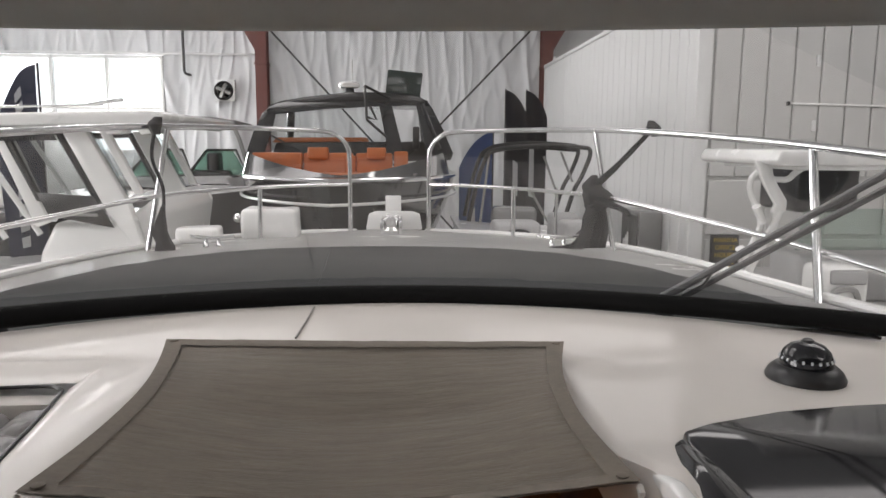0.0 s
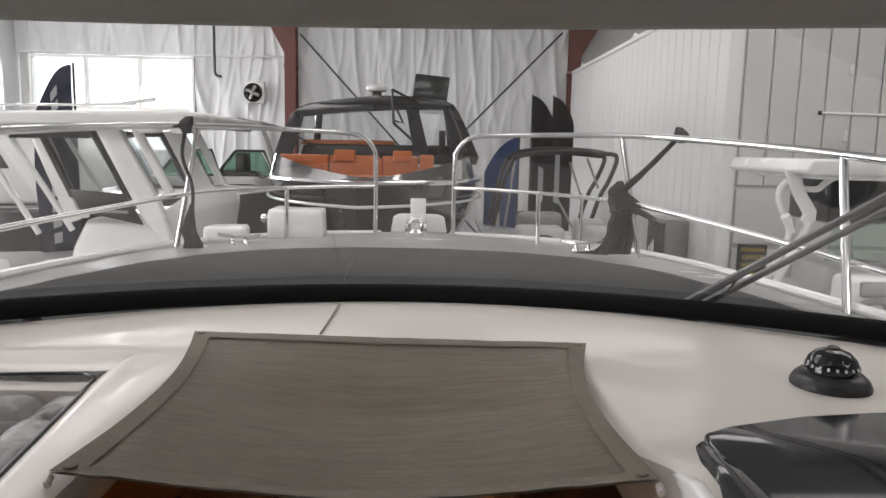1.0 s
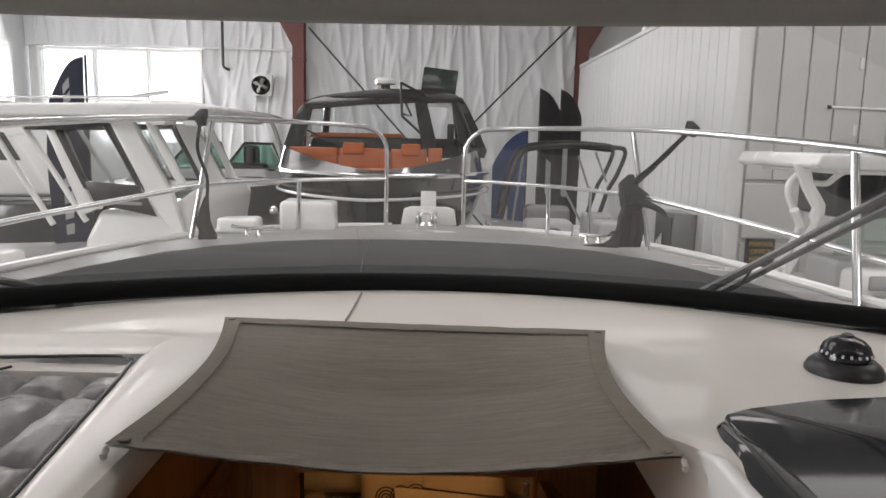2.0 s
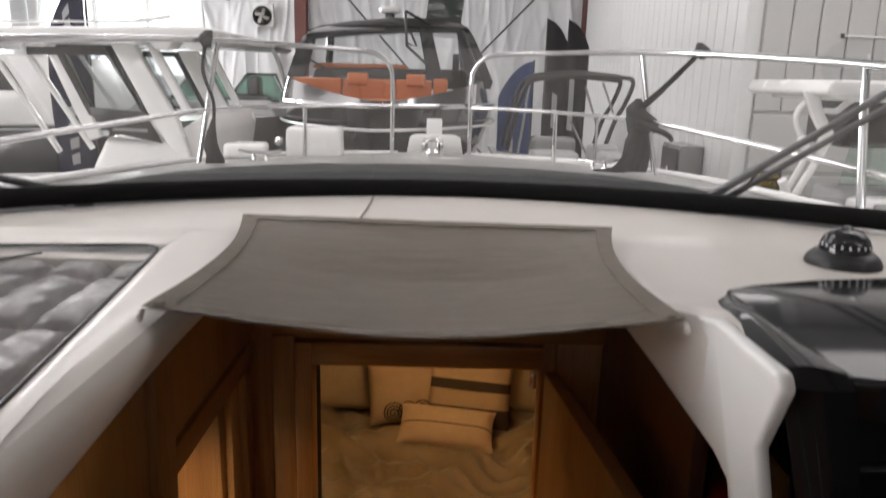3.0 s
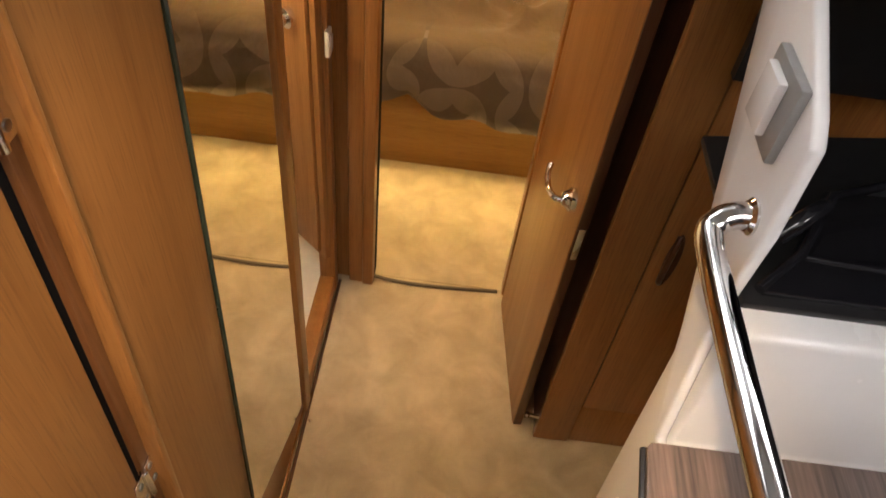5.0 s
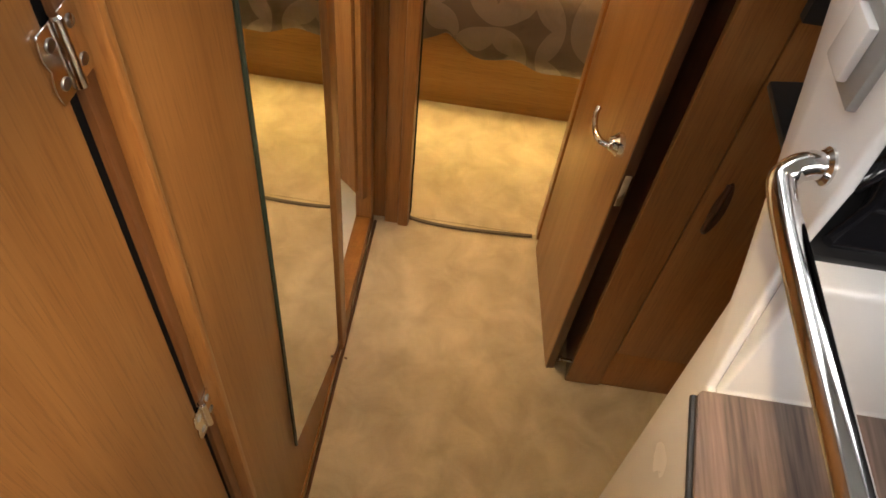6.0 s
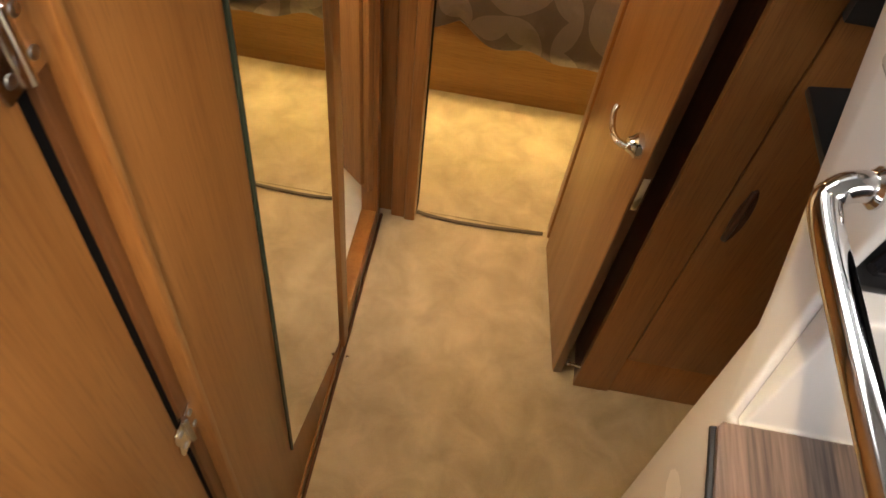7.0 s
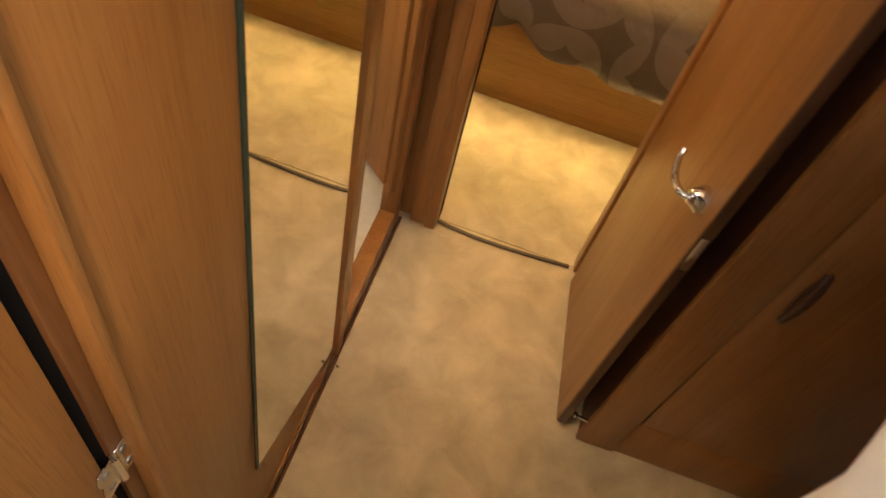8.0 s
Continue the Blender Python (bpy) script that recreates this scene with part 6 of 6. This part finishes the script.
    part("stalk", lathe(B(), (cx - 0.02, 9.1, 3.10), [(0.085, 0), (0.07, 0.05), (0.06, 0.14)], 14), BLACK, rd)
    part("mast", tube(B(), [(cx + 0.02, 9.1, 3.28), (cx + 0.02, 9.1, 3.60)], 0.012, 6), WHITE, rd)
    rk = thing("tow_rack", (cx + 0.3, 8.7, 3.0), "black folding light rack on the cruiser roof", "rack")
    for q in ([(cx + 0.22, 8.6, 3.2), (cx + 0.25, 8.5, 2.75)], [(cx + 0.22, 8.6, 3.2), (cx + 0.55, 8.8, 3.05)], [(cx + 0.25, 8.5, 2.75), (cx + 0.60, 8.5, 2.45)], [(cx + 0.30, 8.5, 2.92), (cx + 0.38, 8.5, 2.75), (cx + 0.26, 8.5, 2.78)]):
        part("bar", tube(B(), q, 0.018, 8), BLACK, rk)
    tv = thing("roof_screen", (cx + 0.75, 9.0, 3.1), "dark green-tinted raised roof hatch", "hatch")
    bm = box(B(), (-0.245, -0.015, -0.185), (0.245, 0.015, 0.185), 0.012)
    bmesh.ops.transform(bm, matrix=pose(cx + 0.745, 9.0, 3.255, -8, 6, -6), verts=bm.verts[:])
    part("panel", bm, SCREEN, tv)
    bm = box(B(), (-0.05, -0.02, -0.01), (0.05, -0.016, 0.01))
    bmesh.ops.transform(bm, matrix=pose(cx + 0.77, 9.0, 3.24, -8, 5, -6), verts=bm.verts[:])
    part("latch", bm, BLACK, tv)
    mo = thing("side_mirror", (cx + 0.9, 8.3, 2.5), "black plastic mirror on the cruiser windscreen", "mirror")
    part("shell", box(B(), (cx + 0.86, 8.25, 2.36), (cx + 0.95, 8.32, 2.66), 0.02), BLACK, mo)
    part("stem", tube(B(), [(cx + 0.90, 8.3, 2.38), (cx + 0.78, 8.2, 2.25)], 0.014, 6), BLACK, mo)
    li = thing("bow_light", (cx - 1.0, 6.8, 1.7), "small round white bow light", "light")
    part("lens", lathe(B(), (cx - 1.06, 6.62, 1.62), [(0.05, 0.02), (0.05, 0), (0.02, -0.02)], 16, "y"), CHROME, li)
    cradle(t, cx, 8.0, 11.0, 0.6)


black_boat()


def pilothouse_boat():
    """White walk-around with a hard top on raked pillars."""
    t = thing("hardtop_boat", (-2.9, 4.5, FLOOR), "white walk-around boat with a hard top on raked pillars", "boat")
    part("hard_top", prism(B(), [(-4.6, 2.48), (-1.82, 2.545), (-1.61, 2.53), (-1.48, 2.58), (-1.47, 2.615), (-1.56, 2.635), (-2.0, 2.625), (-4.6, 2.55)], "y", 3.5, 5.4, 0.015, 3), WHITE, t)
    for x in (-1.84, -1.62):
        part("top_bracket", prism(B(), [(x - 0.10, 2.55), (x + 0.10, 2.56), (x + 0.05, 2.49), (x - 0.03, 2.48)], "y", 3.55, 3.75, 0.01), WHITE, t)
    for y, k in ((3.8, 0), (5.1, 1)):
        part("pillar", prism(B(), [(-2.75, 2.50), (-2.64, 2.50), (-2.40, 1.88), (-2.49, 1.84)], "y", y, y + 0.09, 0.012), WHITE, t)
        part("pillar", prism(B(), [(-2.285, 2.52), (-2.12, 2.52), (-1.86, 2.02), (-1.74, 1.62), (-1.90, 1.80), (-1.99, 1.92)], "y", y, y + 0.09, 0.012), WHITE, t)
        part("pillar", prism(B(), [(-2.045, 2.52), (-1.985, 2.52), (-1.76, 2.07), (-1.82, 2.07)], "y", y + 0.02, y + 0.09, 0.012), WHITE, t)
        part("strut", tube(B(), [(-2.95, y + 0.1, 2.5), (-2.51, y + 0.1, 1.78)], 0.022, 8), WHITE, t)
        part("strut", tube(B(), [(-3.2, y + 0.1, 2.5), (-2.75, y + 0.1, 1.75)], 0.022, 8), WHITE, t)
        part("side_glass", prism(B(), [(-2.64, 2.48), (-2.30, 2.48), (-2.06, 2.04), (-2.45, 2.05)], "y", y + 0.03, y + 0.04), SMOKE, t, "smoked side glass")
        part("side_glass", prism(B(), [(-2.14, 2.50), (-2.07, 2.50), (-1.86, 2.06), (-1.90, 2.06)], "y", y + 0.05, y + 0.06), SMOKE, t, "smoked side glass")
        part("glass_frame", tube(B(), [(-2.66, y + 0.02, 2.48), (-2.30, y + 0.02, 2.49), (-2.07, y + 0.02, 2.03), (-2.46, y + 0.02, 2.04), (-2.66, y + 0.02, 2.48)], 0.028, 8), BLACK, t)
    part("nameboard", prism(B(), [(-2.46, 2.085), (-2.08, 2.06), (-2.0, 1.93), (-1.955, 1.84), (-2.39, 1.925)], "y", 3.782, 3.80, 0.004), BLACK, t, "dark panel with a pale logo")
    part("logo_bar", prism(B(), [(-2.30, 1.945), (-2.06, 1.94), (-2.055, 1.92), (-2.30, 1.925)], "y", 3.776, 3.783), GREY, t, "pale logo bar")
    part("logo_disc", lathe(B(), (-2.35, 3.776, 1.905), [(0.022, 0.006), (0.022, 0)], 12, "y"), PRINT, t)
    part("dark_screen", prism(B(), [(-2.85, 2.485), (-2.32, 2.49), (-2.29, 2.44), (-2.85, 2.43)], "y", 3.77, 3.79), BLACK, t)
    part("console", prism(B(), [(-2.41, 1.87), (-2.07, 1.84), (-1.84, 1.95), (-1.69, 2.06), (-1.63, 1.95), (-1.70, 1.55), (-1.65, 0.6), (-2.70, 0.6), (-2.58, 1.43), (-2.52, 1.66)], "y", 3.9, 5.2, 0.04, 3), WHITE, t)
    part("side_deck", prism(B(), [(-3.8, 1.30), (-2.5, 1.40), (-1.6, 1.45), (-1.55, 0.9), (-3.8, 0.9)], "y", 3.0, 6.0, 0.04, 3), WHITE, t)
    part("hull", prism(B(), [(-4.6, 1.25), (-1.62, 1.38), (-1.66, 0.6), (-2.2, -0.5), (-4.6, -0.5)], "y", 2.9, 6.2, 0.05, 3), WHITE, t)
    part("grab_bar", tube(B(), smooth_line([(-2.72, 3.0, 1.40), (-2.70, 3.0, 1.56), (-2.62, 3.0, 1.60), (-2.5, 3.0, 1.60), (-2.46, 3.0, 1.55), (-2.45, 3.0, 1.40)], 5), 0.016, 8), BLACK, t, "black grab bar")
    part("roof_rod", tube(B(), [(-3.6, 4.2, 2.66), (-2.15, 4.2, 2.70)], 0.009, 8), CHROME, t)
    part("roof_rod", tube(B(), [(-2.25, 4.2, 2.70), (-2.0, 4.2, 2.74)], 0.014, 8), CHROME, t)
    part("seat", box(B(), (-3.05, 3.2, 1.35), (-2.78, 3.6, 1.62), 0.04, 3), WHITE, t)
    part("keel_block", box(B(), (-3.2, 4.2, FLOOR), (-2.4, 5.0, -0.45), 0.02), WOOD_DARK, t)


pilothouse_boat()


def bowrider():
    """Grey runabout with a green-tinted folding screen and a tower."""
    t = thing("bowrider", (-3.2, 9.5, FLOOR), "grey runabout with green-tinted windscreen and bimini arch", "boat")
    hw, dk = hull_shell(t, -3.3, 6.6, 6.0, 1.25, 1.78, 0.0, BOATGREY, 0.02)
    part("deck", sheet(B(), dk, 16, 24), WHITE, t)
    part("coaming", prism(B(), [(-4.3, 1.75), (-2.2, 1.75), (-2.35, 1.98), (-4.1, 1.95)], "y", 8.6, 11, 0.05, 3), SEATGREY, t)
    for a, b, c in ((-3.78, -3.55, -3.10), (-2.98, -2.75, -2.35)):
        f = part("screen_frame", tube(B(), [(a, 8.9, 1.95), (b, 9.2, 2.33), (c, 9.2, 2.33), (c + 0.22, 8.9, 1.98), (a, 8.9, 1.95)], 0.022, 8), BLACK, t)
        part("screen_glass", prism(B(), [(a + 0.02, 1.97), (b, 2.32), (c, 2.32), (c + 0.18, 1.99)], "y", 9.03, 9.04), GREENGLASS, f, "green tinted glass")
    part("seat", box(B(), (-2.72, 9.0, 1.9), (-2.55, 9.3, 2.30), 0.05, 3), BLACK, t, "black helm seat")
    part("seat", box(B(), (-3.0, 8.95, 1.85), (-2.4, 9.25, 2.05), 0.06, 3), BLACK, t, "black helm seat")
    part("tower", tube(B(), smooth_line([(-2.12, 9.0, 1.85), (-2.22, 9.1, 2.3), (-2.38, 9.2, 2.66), (-2.6, 9.3, 2.72), (-3.6, 9.3, 2.74)], 6), 0.03, 10), GREY, t)
    part("tower_canvas", prism(B(), [(-4.0, 2.70), (-2.45, 2.66), (-2.38, 2.72), (-2.7, 2.80), (-4.0, 2.80)], "y", 9.2, 10.6, 0.02), BLACK, t, "black bimini canvas")
    part("bow_rail", tube(B(), smooth_line([(-3.1, 7.2, 1.80), (-2.9, 7.4, 1.88), (-2.55, 7.9, 1.90), (-2.3, 8.5, 1.88)], 5), 0.014, 8), CHROME, t)
    cradle(t, -3.3, 8.5, 11.5, 0.4)


bowrider()


def bimini_boat():
    t = thing("deck_boat", (2.0, 7.5, FLOOR), "white deck boat with a dark folded bimini frame", "boat")
    part("hull", prism(B(), [(0.75, 1.38), (2.75, 1.15), (2.85, 0.95), (2.7, 0.3), (0.9, 0.0)], "y", 5.6, 9.2, 0.06, 3), BOATGREY, t)
    part("deck", prism(B(), [(0.72, 1.36), (2.75, 1.14), (2.76, 1.19), (0.72, 1.41)], "y", 5.58, 9.22, 0.015), WHITE, t)
    for y in (7.0, 7.6):
        part("bimini_frame", tube(B(), smooth_line([(0.80, y, 1.55), (0.88, y, 1.95), (0.98, y, 2.26), (1.10, y, 2.37), (1.6, y, 2.42), (2.05, y, 2.41), (2.20, y, 2.36), (2.12, y, 2.1), (2.02, y, 1.9), (1.9, y, 1.5)], 6), 0.026, 10), BLACK, t)
    part("bimini_boot", tube(B(), smooth_line([(0.98, 7.3, 2.30), (1.15, 7.3, 2.39), (1.6, 7.3, 2.43), (2.1, 7.3, 2.40)], 6), 0.05, 10), CLOTH, t, "dark folded canvas boot")
    for a, b in (((1.05, 7.2, 2.3), (0.95, 7.2, 1.5)), ((1.9, 7.2, 2.35), (2.05, 7.2, 2.0)), ((1.55, 7.2, 1.9), (1.95, 7.2, 1.2)), ((1.70, 7.2, 2.3), (1.85, 7.2, 1.9))):
        part("strut", tube(B(), [a, b], 0.014, 8), GREY, t)
    for x in (1.0, 1.75):
        s = part("seat", box(B(), (x, 6.2, 1.28), (x + 0.50, 6.6, 1.62), 0.05, 3), SEATGREY, t, "pale grey moulded seat back")
        part("grip", tube(B(), smooth_line([(x + 0.12, 6.18, 1.36), (x + 0.14, 6.17, 1.50), (x + 0.25, 6.17, 1.53), (x + 0.36, 6.17, 1.50), (x + 0.38, 6.18, 1.36)], 5), 0.025, 8), BLACK, s)
    part("tube_pontoon", lathe(B(), (2.62, 6.0, 1.05), [(0.10, 0), (0.2, 0.05), (0.2, 2.6), (0.1, 2.7)], 20, "y"), WHITE, t)
    part("ski_pole", tube(B(), [(1.63, 6.1, 1.25), (1.63, 6.1, 2.0)], 0.016, 8), CHROME, t)
    part("console", box(B(), (1.05, 6.7, 1.40), (1.55, 7.0, 1.74), 0.06, 3), BOATGREY, t, "grey moulded console")
    part("console", box(B(), (1.72, 6.8, 1.35), (2.05, 7.05, 1.66), 0.05, 3), SEATGREY, t, "pale moulded console")
    part("keel_block", box(B(), (1.4, 7.0, FLOOR), (2.2, 7.6, 0.2), 0.02), WOOD_DARK, t)


bimini_boat()


def ttop_boat():
    t = thing("centre_console_boat", (3.1, 4.2, FLOOR), "white centre-console boat with a pipe-framed hard top", "boat")
    part("hard_top", prism(B(), [(2.58, 2.33), (2.62, 2.30), (5.0, 2.32), (5.0, 2.42), (2.62, 2.41)], "y", 3.5, 4.8, 0.02, 3), WHITE, t)
    part("top_rib", box(B(), (2.75, 3.55, 2.27), (4.9, 4.7, 2.315), 0.015), WHITE, t)
    y = 3.75
    part("bracket", prism(B(), [(2.55, 2.33), (2.66, 2.33), (2.70, 2.20), (2.80, 2.05), (2.80, 1.98), (2.73, 1.90), (2.70, 1.97), (2.72, 2.02), (2.63, 2.16)], "y", y - 0.02, y + 0.03, 0.008), WHITE, t)
    part("pipe", tube(B(), [(2.76, y, 1.97), (2.72, y, 1.86), (2.64, y, 1.70), (2.55, y, 1.50), (2.44, y, 1.20)], 0.028, 12), WHITE, t)
    part("pipe", tube(B(), smooth_line([(2.63, y + 0.06, 2.27), (2.565, y + 0.06, 2.20), (2.56, y + 0.06, 2.11), (2.62, y + 0.06, 1.98), (2.655, y + 0.06, 1.87), (2.61, y + 0.06, 1.74), (2.52, y + 0.06, 1.55), (2.42, y + 0.06, 1.32)], 6), 0.022, 12), WHITE, t)
    part("pipe", tube(B(), smooth_line([(2.70, y, 2.20), (2.80, y, 2.20), (2.86, y, 2.25), (2.95, y, 2.29), (3.2, y, 2.285), (4.75, y, 2.27)], 5), 0.022, 12), WHITE, t)
    for a, z in ((2.60, 1.94), (2.50, 1.64)):
        part("rod_holder", tube(B(), [(a + 0.03, y - 0.03, z - 0.05), (a - 0.04, y - 0.05, z + 0.07)], 0.026, 10, 0.034), WHITE, t)
    part("outboard_cowl", box(B(), (3.52, 4.9, 1.85), (4.1, 5.6, 2.32), 0.05, 3), BLACK, t, "black engine cowl")
    s = part("seat_back", box(B(), (2.88, 3.4, 1.30), (3.26, 3.65, 1.63), 0.06, 3), WHITE, t, "white moulded seat back")
    part("seat_grip", tube(B(), smooth_line([(2.96, 3.39, 1.34), (2.98, 3.385, 1.44), (3.06, 3.38, 1.47), (3.14, 3.385, 1.45), (3.18, 3.39, 1.34)], 5), 0.022, 8), GREY, s)
    part("seat_pad", box(B(), (2.96, 3.385, 1.50), (3.22, 3.41, 1.60), 0.02, 3), SEATGREY, s)
    part("seat_base", box(B(), (2.85, 3.2, 1.05), (3.5, 3.7, 1.28), 0.04, 3), WHITE, t)
    part("deck", prism(B(), [(2.05, 1.15), (5.2, 1.15), (5.2, 0.95), (2.05, 0.95)], "y", 2.3, 6.2, 0.04, 3), WHITE, t)
    part("hull", prism(B(), [(2.0, 1.25), (2.14, 1.25), (2.16, 0.95), (5.2, 0.95), (5.2, -0.4), (3.2, -0.5), (2.2, 0.4)], "y", 2.2, 6.3, 0.03, 2), WHITE, t)
    part("rail", tube(B(), [(3.2, 3.1, 1.75), (4.4, 2.9, 1.55)], 0.016, 8), CHROME, t)
    part("bench", box(B(), (3.3, 4.4, 1.15), (4.4, 4.9, 1.55), 0.05, 3), SEATGREY, t)
    part("windscreen", prism(B(), [(3.15, 1.62), (3.9, 1.62), (3.85, 1.95), (3.2, 1.95)], "y", 4.2, 4.21), PALEGLASS, t)
    part("keel_block", box(B(), (3.0, 4.2, FLOOR), (3.8, 4.8, -0.4), 0.02), WOOD_DARK, t)


ttop_boat()


def far_left_boat():
    """A covered white cruiser beyond the hard-top boat."""
    t = thing("white_cruiser", (-6.5, 9, FLOOR), "large white cruiser with a flat roof by the windows", "boat")
    part("hull", prism(B(), [(-9.0, 1.5), (-4.6, 1.6), (-4.7, 0.6), (-5.8, -0.5), (-9.0, -0.5)], "y", 7.5, 12, 0.08, 3), BOATBLACK, t)
    part("cabin", prism(B(), [(-9.0, 1.5), (-4.9, 1.6), (-5.5, 2.5), (-9.0, 2.5)], "y", 8.0, 11.5, 0.06, 3), WHITE, t)
    part("roof", prism(B(), [(-9.1, 2.75), (-5.6, 2.72), (-5.5, 2.80), (-9.1, 2.90)], "y", 7.9, 11.6, 0.03, 3), WHITE, t)
    part("window_band", prism(B(), [(-8.9, 2.0), (-5.3, 2.05), (-5.5, 2.4), (-8.9, 2.4)], "y", 7.985, 7.995), BLACK, t)
    for x in (-8.6, -7.0, -5.8):
        part("roof_post", tube(B(), [(x, 8.1, 2.45), (x, 8.1, 2.8)], 0.03, 8), WHITE, t)
    part("keel_block", box(B(), (-8.0, 9.0, FLOOR), (-6.5, 10.5, -0.4), 0.02), WOOD_DARK, t)


far_left_boat()
